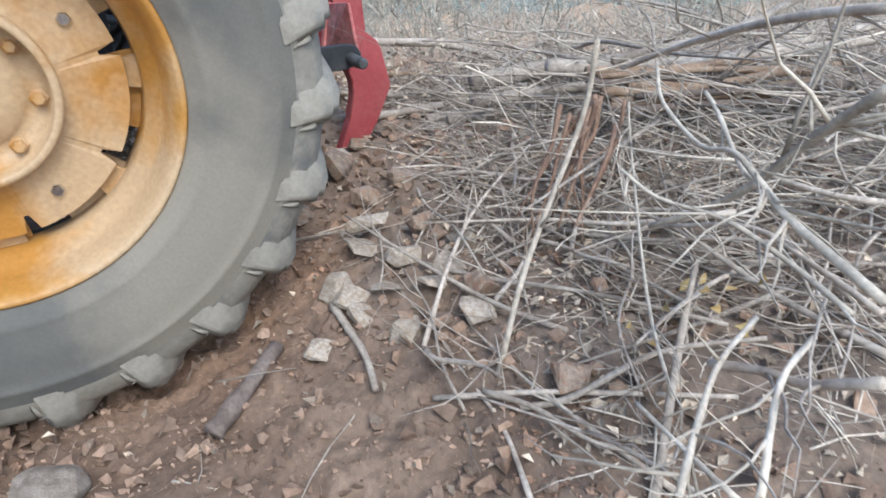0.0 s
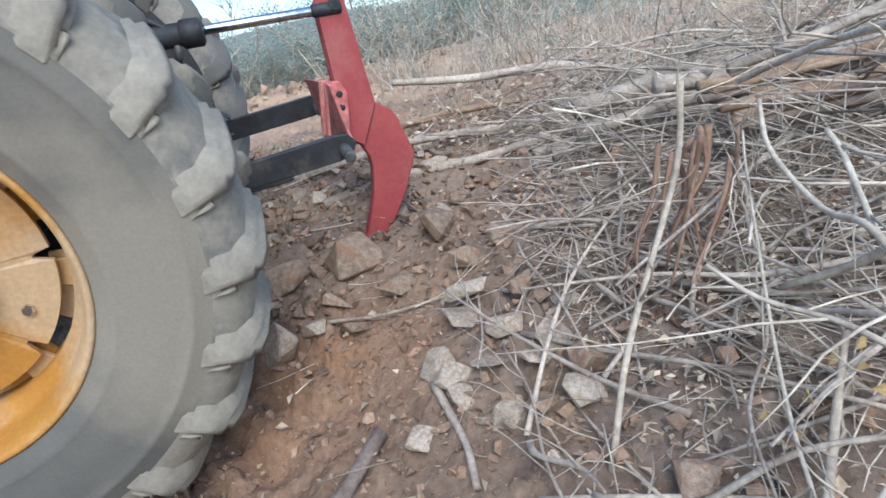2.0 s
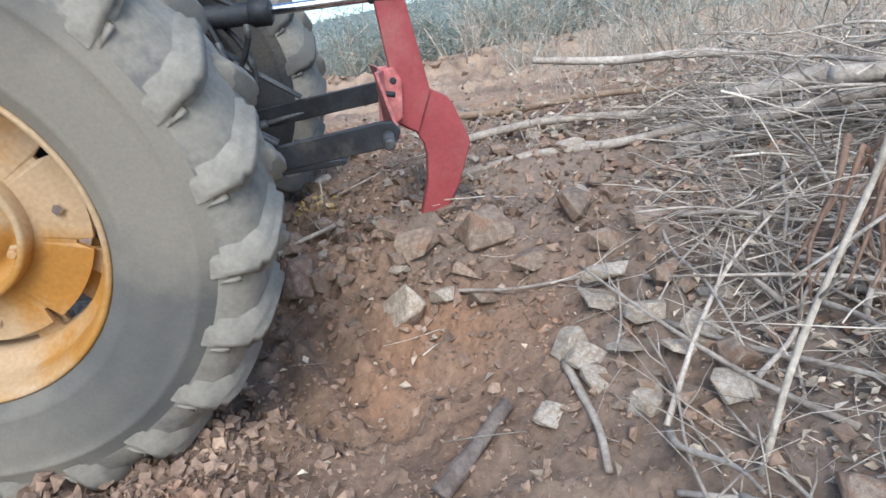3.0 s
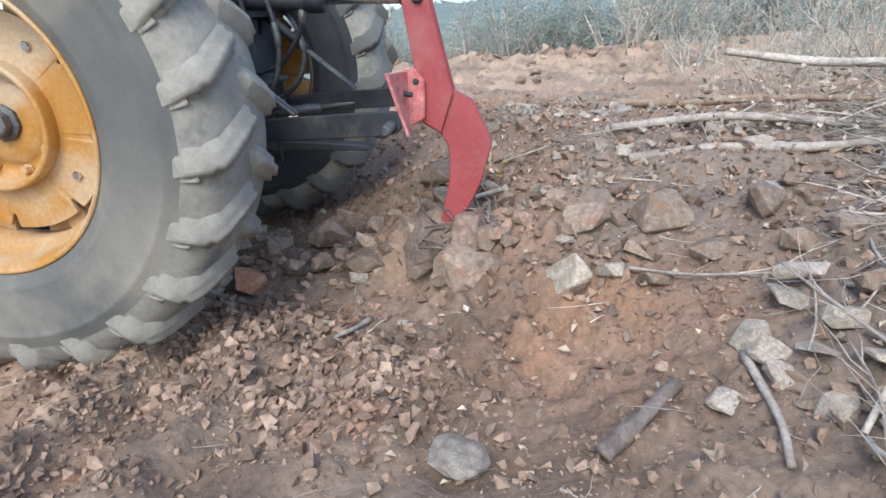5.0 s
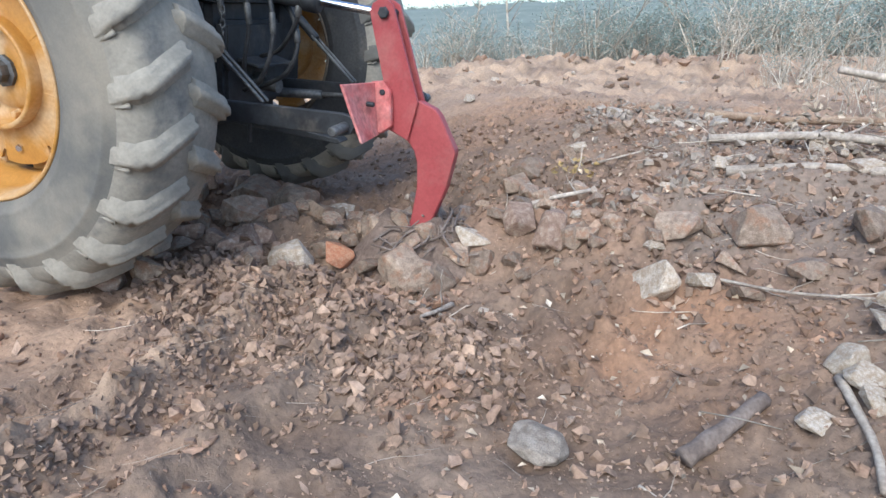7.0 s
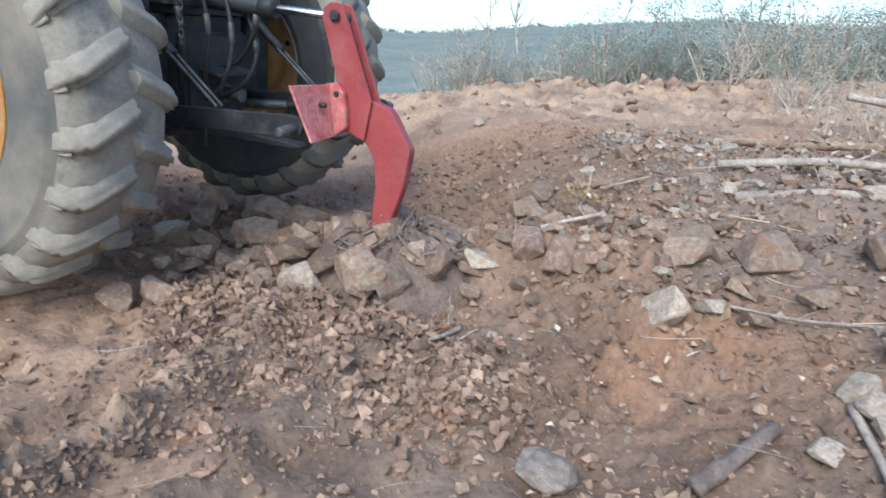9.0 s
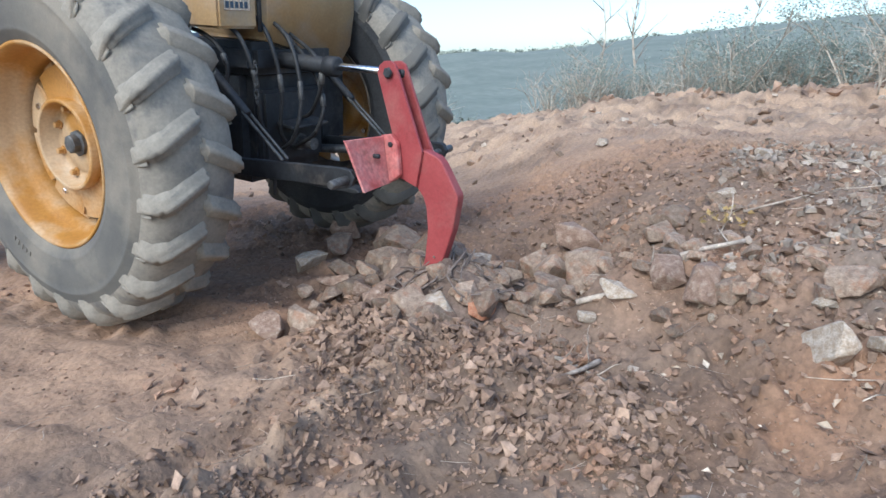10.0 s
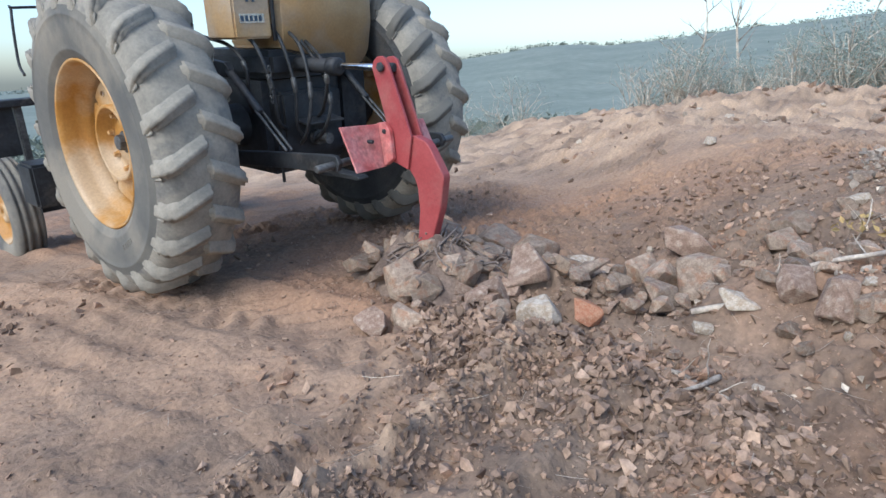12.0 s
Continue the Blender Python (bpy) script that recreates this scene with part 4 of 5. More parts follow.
patch = lambda x, y: step(fbm(x * 1.3 + 4, y * 1.3 + 1, 3), -0.12, 0.22)
berm = lambda x, y: np.exp(-((x + 0.55 - 0.19 * (y + 2.5)) / 0.27) ** 2) * step(y, -3.7, -3.2) * (1 - step(y, -2.0, -1.6))
rubble = lambda x, y: np.clip(0.28 * np.exp(-((x - rip_x(y)) / 0.5) ** 2) * (1 - step(y, -1.7, -1.0)) + 0.9 * berm(x, y) * (0.4 + 0.6 * patch(x * 1.6, y * 1.6)) + 0.15 * patch(x, y) + 0.25 * step(bank(x, y), 2.2, 2.9) * (1 - step(y, -2.4, -1.4)), 0, 1)
x, y = scatter(80000, (-2.3, 2.6), (-6.0, 0.6), rubble)
size = 0.007 + 0.075 * rs.rand(len(x)) ** 4.5
tagged(sprinkle("clods", PEBBLES, np.stack([x, y, ground(x, y) + size * 0.2], -1), size, turn_matrices(rs, len(x)) * (0.8, 1.0, 0.9), CLOD), label="broken reddish soil clods and gravel", category="rubble", kind="stuff")
x, y = scatter(24000, (-1.3, 0.3), (-3.8, -1.5), lambda x, y: berm(x, y) * (0.35 + 0.65 * patch(x * 1.6, y * 1.6)))
size = 0.012 + 0.07 * rs.rand(len(x)) ** 3.0
tagged(sprinkle("rubble", PEBBLES, np.stack([x, y, ground(x, y) + size * (0.1 + 0.35 * rs.rand(len(x)))], -1), size, turn_matrices(rs, len(x), 0.9) * (0.8, 1.0, 0.9), CLOD), label="dense reddish soil clods thrown up beside the rut", category="rubble", kind="stuff")
x, y = scatter(14000, (-2.3, 4.0), (-6.0, 1.0), lambda x, y: 0.2 + 0.8 * patch(x + 3, y))
size = 0.005 + 0.014 * rs.rand(len(x)) ** 3
tagged(sprinkle("gravel", PEBBLES, np.stack([x, y, ground(x, y) + size * 0.15], -1), size, turn_matrices(rs, len(x)), ROCK), label="small pale gravel on bare soil", category="gravel", kind="stuff")
x, y = scatter(3600, (0.3, 2.8), (-4.8, -3.2), lambda x, y: 0.15 + 0.85 * patch(x * 1.2, y * 1.2 + 7))
size = 0.012 + 0.075 * rs.rand(len(x)) ** 3.2
tagged(sprinkle("gravel", PEBBLES, np.stack([x, y, ground(x, y) + size * 0.2], -1), size, turn_matrices(rs, len(x), 0.7), GREYSTONE), label="pale grey broken stones on the slope", category="gravel", kind="stuff")
x, y = scatter(1500, (2.0, 13.5), (-7.0, 3.0), lambda x, y: 0.15 + 0.85 * patch(x * 0.4, y * 0.4))
size = 0.015 + 0.11 * rs.rand(len(x)) ** 4
tagged(sprinkle("clods", PEBBLES, np.stack([x, y, ground(x, y) + size * 0.15], -1), size, turn_matrices(rs, len(x)), CLOD), label="scattered clods on the bare slope", category="rubble", kind="stuff")

x, y = scatter(900, (9.3, 13.2), (-7.0, 2.5), lambda x, y: np.exp(-((x - 11.4) / 1.0) ** 2) * patch(x * 0.9, y * 0.9 + 3))
size = 0.07 + 0.30 * rs.rand(len(x)) ** 3
tagged(sprinkle("clods", PEBBLES, np.stack([x, y, ground(x, y) + size * 0.1], -1), size, turn_matrices(rs, len(x)), CLOD), label="lumps of orange soil on the crest of the spoil ridge", category="rubble", kind="stuff")
x, y = scatter(100000, (-2.6, 1.6), (-4.9, -0.4), lambda x, y: np.clip((0.12 + 0.5 * patch(x * 2 + 5, y * 2)) * (0.3 + 0.7 * step(-y, 1.8, 2.3)) + 0.3 * step(-y, 3.4, 4.0), 0, 1))
size = 0.004 + 0.024 * rs.rand(len(x)) ** 4
tagged(sprinkle("soil_chips", PEBBLES, np.stack([x, y, ground(x, y) + size * 0.12], -1), size, turn_matrices(rs, len(x), 0.4) * (1.1, 0.9, 0.65), CLOD), label="thin angular chips of dry soil and stone", category="rubble", kind="stuff")

x, y = scatter(9000, (-2.3, 0.6), (-4.3, -0.9), lambda x, y: (0.05 + 0.6 * patch(x * 1.9 + 2, y * 1.9 + 8) ** 2) * (0.12 + 0.88 * step(-y, 1.9, 2.3)) + 0.3 * np.exp(-((y + 2.33) / 0.12) ** 2))
size = 0.010 + 0.050 * rs.rand(len(x)) ** 3.5
tagged(sprinkle("clods", PEBBLES, np.stack([x, y, ground(x, y) + size * 0.15], -1), size, turn_matrices(rs, len(x), 0.7), CLOD), label="dry lumps of soil strewn over old tracks", category="rubble", kind="stuff")

x, y = scatter(16000, (-2.3, -0.55), (-2.5, -1.95), lambda x, y: (np.exp(-((y + 2.37 + 0.05 * fbm(x * 2.1 - 6.93, x * 0 - 2.31, 3)) / 0.035) ** 2) + 0.5 * np.exp(-((y + 2.08) / 0.03) ** 2)) * (0.25 + 0.75 * patch(x * 3, y * 3)))
size = 0.008 + 0.042 * rs.rand(len(x)) ** 3
tagged(sprinkle("crumbs", PEBBLES, np.stack([x, y, ground(x, y) + size * 0.2], -1), size, turn_matrices(rs, len(x), 0.8), CLOD), label="crumbled edge of an older wheel track", category="rubble", kind="stuff")
x, y = scatter(9000, (-1.5, -0.7), (-3.4, -2.65), lambda x, y: np.exp(-((0.82 * (y + 2.95) + 0.57 * (x + 1.1) + 0.06 * fbm(x * 3, y * 3, 2)) / 0.04) ** 2) * (0.2 + 0.8 * patch(x * 3, y * 3)))
size = 0.008 + 0.036 * rs.rand(len(x)) ** 3
tagged(sprinkle("crumbs", PEBBLES, np.stack([x, y, ground(x, y) + size * 0.2], -1), size, turn_matrices(rs, len(x), 0.8), CLOD), label="crumbled edge of an older wheel track", category="rubble", kind="stuff")

# ---------------------------------------------------------------- twigs and leaf litter
def twig_variant(seed):
    r = random.Random(seed)
    p, pts = Vector((-0.5, 0, 0)), []
    d = Vector((1, 0, 0))
    for k in range(5):
        pts.append(p.copy())
        d = (d + Vector((0, r.uniform(-0.22, 0.22), r.uniform(-0.14, 0.14)))).normalized()
        p = p + d * 0.25
    v, f = tube_data(pts, [0.0065, 0.006, 0.005, 0.004, 0.0025], 4)
    return np.array([q[:] for q in v]), np.array([g for g in f if len(g) == 4])


TWIGS = [twig_variant(k) for k in range(10)]
LEAVES = []
for k in range(6):
    r = random.Random(k)
    c = r.uniform(0.1, 0.35)
    LEAVES.append((np.array([(-0.5, 0, 0), (-0.1, -0.28, c), (0.5, 0, 0.05), (-0.1, 0.28, c * r.uniform(0.3, 1))]), np.array([(0, 1, 2), (0, 2, 3)])))
edge = lambda x, y: step(-y - 0.25 * np.clip(x + 0.6, 0, 2), 4.40, 4.92)
stones = lambda x, y: np.exp(-((x + 0.92) / 0.26) ** 4 - ((y + 4.5) / 0.22) ** 4)
onbank = lambda x, y: (1 - 0.75 * stones(x, y)) * np.clip(step(bank(x, y), 2.3, 3.0) * edge(x, y) * (0.35 + 0.65 * patch(x, y + 2)) * (1 - 0.6 * step(x, 0.9, 2.2)) + 0.02 * step(bank(x, y), 2.3, 3.0), 0, 1)
x, y = scatter(24000, (-2.2, 2.6), (-7.2, -3.4), onbank)
size = 0.04 + 0.42 * rs.rand(len(x)) ** 3.5
up = np.abs(rs.normal(0, 0.03, len(x))) + 0.004
tagged(sprinkle("twigs", TWIGS, np.stack([x, y, ground(x, y) + up], -1), size, turn_matrices(rs, len(x), 0.22), TWIG, True), label="tangled pale dry twigs on the bank", category="twigs", kind="stuff")
x, y = scatter(3400, (-1.9, 1.4), (-7.4, -4.5), lambda x, y: step(bank(x, y), 3.0, 3.9) * edge(x, y + 0.25) * (1 - 0.7 * step(x, 0.3, 1.2)))
size = 0.12 + 0.6 * rs.rand(len(x)) ** 2.5
up = rs.rand(len(x)) ** 1.6 * 0.42 * step(bank(x, y), 3.0, 4.2)
tagged(sprinkle("brush", TWIGS, np.stack([x, y, ground(x, y) + up], -1), size, turn_matrices(rs, len(x), 0.42), TWIG, True), label="heap of pale dead brushwood", category="brush", kind="stuff")
x, y = scatter(34000, (-2.2, 2.6), (-7.2, -3.2), lambda x, y: np.clip(onbank(x, y) + 0.05, 0, 1))
size = 0.012 + 0.035 * rs.rand(len(x)) ** 1.7
tagged(sprinkle("leaf_litter", LEAVES, np.stack([x, y, ground(x, y) + 0.006 + 0.02 * rs.rand(len(x))], -1), size, turn_matrices(rs, len(x), 0.5), LITTER), label="brown dry leaf litter among twigs", category="leaf litter", kind="stuff")
x, y = scatter(900, (-2.0, 0.8), (-4.4, -1.4), lambda x, y: 0.25 + 0.75 * patch(x + 1, y))
size = 0.04 + 0.14 * rs.rand(len(x)) ** 2.5
tagged(sprinkle("twigs", TWIGS, np.stack([x, y, ground(x, y) + 0.006], -1), size, turn_matrices(rs, len(x), 0.2), TWIG, True), label="thin dry roots and straw in loose soil", category="twigs", kind="stuff")
x, y = scatter(3500, (0.0, 3.2), (-8.0, -4.4), lambda x, y: np.exp(-((x - 1.2) / 1.0) ** 2) * (1 - (1 - step(x, 0.6, 0.8)) * step(y, -5.2, -5.0)))
size = 0.02 + 0.04 * rs.rand(len(x))
tagged(sprinkle("leaf_litter", LEAVES, np.stack([x, y, ground(x, y) + 0.05 + 0.3 * rs.rand(len(x)) ** 2], -1), size, turn_matrices(rs, len(x), 0.7), LITTER), label="pale dry leaves caught in brushwood", category="leaf litter", kind="stuff")

# ---------------------------------------------------------------- branches
def branch_chunks(path, r0, r1, rnd, kids=3, kid_len=0.35, sides=7):
    n = len(path)
    radii = [r0 + (r1 - r0) * i / (n - 1) for i in range(n)]
    radii = [r * rnd.uniform(0.9, 1.12) for r in radii]
    out = [tube_data(path, radii, sides)]
    for _ in range(kids):
        i = rnd.randrange(n // 4, n - 1)
        base, r = Vector(path[i]), radii[i] * 0.55
        d = (Vector(path[i + 1]) - base).normalized()
        d = (d + Vector((rnd.gauss(0, 0.6), rnd.gauss(0, 0.6), rnd.gauss(0.15, 0.4)))).normalized()
        pts, p, length = [base], base.copy(), kid_len * rnd.uniform(0.5, 1.4)
        for _k in range(5):
            d = (d + Vector((rnd.gauss(0, 0.22), rnd.gauss(0, 0.22), rnd.gauss(0, 0.2)))).normalized()
            p = p + d * length / 5
            pts.append(p.copy())
        out.append(tube_data(pts, [r * (1 - 0.16 * k) for k in range(6)], 5))
    return out


def crooked(a, b, rnd, bend=0.06, n=12):
    """An uneven line from a to b."""
    a, b = Vector(a), Vector(b)
    length = (b - a).length
    mids = [a]
    for k in (0.3, 0.65):
        mids.append(a.lerp(b, k) + Vector((rnd.gauss(0, bend), rnd.gauss(0, bend), rnd.gauss(0, bend * 0.6))) * length)
    return bent(mids + [b], max(2, n // 3))


def branch(a, b, r0, r1, kids=3, kid_len=0.35, mat=None, bend=0.035, label="pale dead branch with side twigs in the brush heap", name="branch", rnd=RND):
    chunks = branch_chunks(crooked(a, b, rnd, bend), r0, r1, rnd, kids, kid_len)
    ob = new(name, joined(name, chunks[:1], mat or BARK, True))
    for c in chunks[1:]:
        part("side_twig", joined("side_twig", [c], mat or BARK, True), None, ob)
    return tagged(ob, label=label, category=name, group="dead branches" if name == "branch" else "")


def limb(points, r0, r1, kids, reach, mat, label):
    """A crooked branch along given bends, with side twigs."""
    chunks = branch_chunks(bent(points, 4), r0, r1, RND, kids, reach)
    ob = new("branch", joined("branch", chunks[:1], mat, True))
    for c in chunks[1:]:
        part("side_twig", joined("side_twig", [c], mat, True), None, ob)
    return tagged(ob, label=label, category="branch", group="dead branches")


G = at_ground
# the leaning pale stick and its neighbours
limb([(-1.32, -4.585, G(-1.32, -4.585)), (-1.31, -4.66, 0.50), (-1.29, -4.80, 0.83), (-1.33, -4.80, 1.01)], 0.0085, 0.006, 2, 0.2, DRY, "thin pale stick leaning out of the brush heap")
# crooked branches that stand out of the heap
for note, r0, r1, kids, reach, mat, pts in (
        ("thick pale branch rising from the brush heap", 0.010, 0.016, 5, 0.4, DRY, [(-1.39, -4.95, 0.58), (-1.49, -5.0, 0.64), (-1.59, -5.03, 0.72), (-1.7, -5.05, 0.84), (-1.83, -5.03, 0.94)]),
        ("forked pale branch standing in the brush heap", 0.005, 0.01, 5, 0.35, DRY, [(-1.41, -4.9, 0.96), (-1.49, -4.86, 0.89), (-1.64, -4.83, 0.83), (-1.75, -4.8, 0.84), (-1.83, -4.79, 0.8), (-1.9, -4.77, 0.77), (-2.08, -4.75, 0.71)]),
        ("forked pale branch standing in the brush heap", 0.006, 0.007, 3, 0.3, DRY, [(-1.52, -4.94, 0.91), (-1.58, -4.92, 0.88), (-1.73, -4.84, 0.81), (-1.82, -4.79, 0.8)]),
        ("thin pale branch with a broken white end", 0.004, 0.007, 3, 0.3, DRY, [(-1.71, -4.6, 0.82), (-1.76, -4.64, 0.78), (-1.85, -4.7, 0.76), (-1.95, -4.73, 0.72), (-2.06, -4.72, 0.69)]),
        ("pale dead branch with side twigs in the brush heap", 0.005, 0.008, 4, 0.3, BARK, [(-1.62, -4.79, 0.67), (-1.8, -4.81, 0.72), (-1.94, -4.8, 0.7), (-2.06, -4.78, 0.68)]),
        ("long crooked branch lying on the bank", 0.01, 0.013, 3, 0.3, BARK, [(-0.61, -4.55, 0.39), (-0.74, -4.7, 0.39), (-0.93, -4.83, 0.37), (-1.09, -4.93, 0.39), (-1.18, -5.02, 0.46)]),
        ("broken pale stick with a split end", 0.006, 0.008, 1, 0.2, DRY, [(-2.01, -4.73, 0.63), (-2.04, -4.64, 0.59), (-2.12, -4.54, 0.5)]),
        ("bent pale stick leaning in the brush", 0.006, 0.008, 3, 0.25, DRY, [(-1.86, -4.79, 0.58), (-1.91, -4.67, 0.55), (-1.97, -4.58, 0.51), (-2.04, -4.49, 0.45)]),
        ("thin pale dead branch lying on the bank", 0.005, 0.007, 2, 0.25, DRY, [(-1.8, -4.61, 0.42), (-1.92, -4.6, 0.42), (-2.06, -4.58, 0.43)]),
        ("grey branch stub lying across the brush", 0.01, 0.012, 3, 0.25, BARK, [(-1.87, -4.69, 0.52), (-1.96, -4.71, 0.55), (-2.02, -4.72, 0.56), (-2.12, -4.72, 0.62)]),
        ("thin pale dead branch lying on the bank", 0.004, 0.006, 3, 0.25, BARK, [(-1.43, -4.48, 0.24), (-1.64, -4.57, 0.28), (-1.77, -4.61, 0.31), (-1.97, -4.62, 0.35)]),
        ("thin pale upright branch in the brush heap", 0.004, 0.007, 2, 0.25, DRY, [(-1.59, -5.22, 1.04), (-1.56, -5.19, 0.95), (-1.61, -5.15, 0.83)]),
        ("long pale grey pole on the brush heap", 0.011, 0.016, 3, 0.4, BARK, [(-0.73, -5.32, 0.89), (-0.98, -5.33, 0.97), (-1.31, -5.24, 1.03), (-1.54, -5.2, 1.06), (-1.71, -5.18, 1.07)]),
        ("thin pale branch in the brush heap", 0.004, 0.006, 4, 0.3, DRY, [(-1.07, -5.1, 0.83), (-1.17, -5.04, 0.74), (-1.52, -4.85, 0.47), (-1.74, -4.75, 0.36)])):
    limb(pts, r0 * 0.75, r1 * 0.72, kids + 2, reach, mat, note)
branch((-1.78, -4.70, 0.15), (-1.50, -5.00, 0.52), 0.012, 0.007, 3, 0.3)
branch((-1.40, -4.55, 0.17), (-1.68, -5.05, 0.40), 0.009, 0.005, 3, 0.3)
branch((-0.85, -4.55, G(-0.85, -4.55) + 0.03), (-1.60, -5.02, 0.40), 0.009, 0.005, 3, 0.25)
branch((-1.30, -4.42, G(-1.3, -4.42) + 0.01), (-1.72, -4.95, 0.30), 0.008, 0.005, 3, 0.25)
# logs stacked along the bank
for x, y0, y1, z, r in ((0.28, -5.08, -6.3, 0.03, 0.030), (0.36, -5.02, -6.8, 0.06, 0.024), (0.15, -5.05, -6.4, 0.08, 0.030), (0.44, -5.06, -6.9, 0.10, 0.028), (0.02, -5.12, -6.7, 0.13, 0.032), (0.22, -5.2, -7.2, 0.24, 0.05), (-0.2, -5.35, -7.0, 0.26, 0.035)):
    branch((x, y0, G(x, y0) + z), (x + RND.uniform(-0.3, 0.2), y1, G(x, y1) + z + RND.uniform(0.0, 0.15)), r, r * 0.7, 3, 0.5, bend=0.02, label="grey-brown pole stacked with others on the bank")
for k in range(9):
    dx, dz = RND.gauss(0, 0.03), 0.018 * k
    branch((-0.52 + dx, -5.30 - RND.uniform(0, 0.22), 0.72 + dz), (-0.42 + dx * 2, -6.9 + RND.uniform(0, 0.3), 0.70 + dz * 1.2), RND.uniform(0.010, 0.022), RND.uniform(0.014, 0.022), 1, 0.2, SPLIT if k % 3 else MUDLOG, 0.016, "splintered strand of an orange-brown split log")
branch((-0.50, -5.45, 0.90), (-0.28, -7.3, 1.32), 0.017, 0.021, 2, 0.4, BARK, 0.014, "long pale grey pole on the brush heap")
branch((-0.42, -5.75, 0.86), (-0.20, -7.4, 1.02), 0.018, 0.020, 2, 0.4, BARK, 0.014, "long pale grey pole on the brush heap")
for k in range(10):
    x, y = -0.98 + RND.gauss(0, 0.07), -5.02 + RND.gauss(0, 0.06)
    branch((x, y, 0.80 + RND.gauss(0, 0.05)), (x + RND.gauss(0, 0.09), y + 0.12 + RND.gauss(0, 0.06), 0.47 + RND.gauss(0, 0.04)), RND.uniform(0.004, 0.010), 0.003, 2, 0.12, ROOT, 0.05, "brown root hanging from the brush heap")
# poles on the slope behind the shank
branch((1.05, -3.98, G(1.05, -3.98) + 0.05), (1.35, -6.3, G(1.35, -6.3) + 0.05), 0.026, 0.020, 4, 0.3, bend=0.03, label="long grey pole lying on stony ground")
branch((1.25, -4.15, G(1.25, -4.15) + 0.02), (1.10, -5.8, G(1.1, -5.8) + 0.04), 0.022, 0.015, 3, 0.3, bend=0.035, label="long grey pole lying on stony ground")
branch((2.33, -4.02, G(2.33, -4.02) + 0.05), (1.75, -5.6, G(1.75, -5.6) + 0.06), 0.030, 0.022, 4, 0.3, SPLIT, 0.03, "split pale plank-like log on the slope")
branch((0.62, -4.05, G(0.62, -4.05) + 0.03), (0.60, -5.2, G(0.6, -5.2) + 0.06), 0.026, 0.02, 1, 0.3, bend=0.02, label="grey log half buried in rubble")
branch((1.23, -4.55, 0.98), (1.45, -6.0, 0.78), 0.02, 0.03, 3, 0.4, bend=0.03, label="bare branch sticking out of the brush")
branch((0.08, -2.80, G(0.08, -2.80) + 0.03), (0.50, -3.45, G(0.5, -3.45) + 0.06), 0.015, 0.010, 3, 0.15, label="crooked grey root lying in rubble")
branch((-0.17, -3.88, G(-0.17, -3.88) + 0.01), (-0.52, -4.42, G(-0.52, -4.42) + 0.02), 0.007, 0.004, 2, 0.15, label="thin stick on red soil")
branch((-1.10, -3.90, G(-1.10, -3.90) + 0.025), (-0.86, -4.10, G(-0.86, -4.10) + 0.03), 0.028, 0.022, 0, 0.1, MUDLOG, 0.015, name="log", label="short dark weathered log end on red soil")
branch((-0.80, -4.28, G(-0.80, -4.28) + 0.015), (-1.20, -4.30, G(-1.2, -4.3) + 0.02), 0.013, 0.009, 1, 0.08, bend=0.02, label="short split stick lying beside stones")
branch((-0.30, -3.02, G(-0.30, -3.02) + 0.01), (-0.55, -2.96, G(-0.55, -2.96) + 0.02), 0.012, 0.007, 4, 0.12, label="broken root piece in loose clods")
branch((-0.35, -2.80, G(-0.35, -2.80) + 0.01), (-0.48, -3.10, G(-0.48, -3.10) + 0.02), 0.010, 0.006, 4, 0.12, label="broken root piece in loose clods")
branch((-1.20, -3.80, G(-1.20, -3.80) + 0.005), (-1.35, -3.98, G(-1.35, -3.98) + 0.006), 0.005, 0.003, 2, 0.08, label="thin root on grey soil")
for _ in range(55):
    x, y = RND.uniform(-1.85, -0.6), RND.uniform(-5.5, -4.45)
    a, length = RND.uniform(0, 6.3), RND.uniform(0.25, 0.8)
    dx, dy = math.cos(a) * length / 2, math.sin(a) * length / 2
    if max(y + dy, y - dy) > -4.35 or bank(x, y) < 2.75:
        continue
    branch((x - dx, y - dy, G(x - dx, y - dy) + RND.uniform(0.005, 0.06)), (x + dx, y + dy, G(x + dx, y + dy) + RND.uniform(0.01, 0.22)), RND.uniform(0.004, 0.010), 0.003, RND.randrange(2, 6), 0.3, label="thin pale dead branch lying on the bank")
for _ in range(95):
    x, y = RND.uniform(-1.55, 1.0), RND.uniform(-7.0, -4.85)
    if bank(x, y) < 3.2:
        continue
    a = RND.gauss(0, 0.8) + (math.pi / 2 if RND.random() < 0.65 else 0)
    length = RND.uniform(0.6, 1.7)
    dx, dy = math.cos(a) * length / 2, math.sin(a) * length / 2
    if y + abs(dy) > -4.55 or math.hypot(x - dx + 2.45, y - dy + 4.1) < 1.0 or math.hypot(x + dx + 2.45, y + dy + 4.1) < 1.0:
        continue
    if min(abs(x - 0.33), abs(x - dx - 0.33), abs(x + dx - 0.33)) < 0.2 and y + abs(dy) > -5.0:
        continue
    z = 0.05 + 0.40 * RND.random() ** 1.5
    branch((x - dx, y - dy, G(x - dx, y - dy) + z * RND.uniform(0.1, 1)), (x + dx, y + dy, G(x + dx, y + dy) + z * RND.uniform(0.6, 1.8)), RND.uniform(0.005, 0.012), 0.003, RND.randrange(3, 8), 0.45)
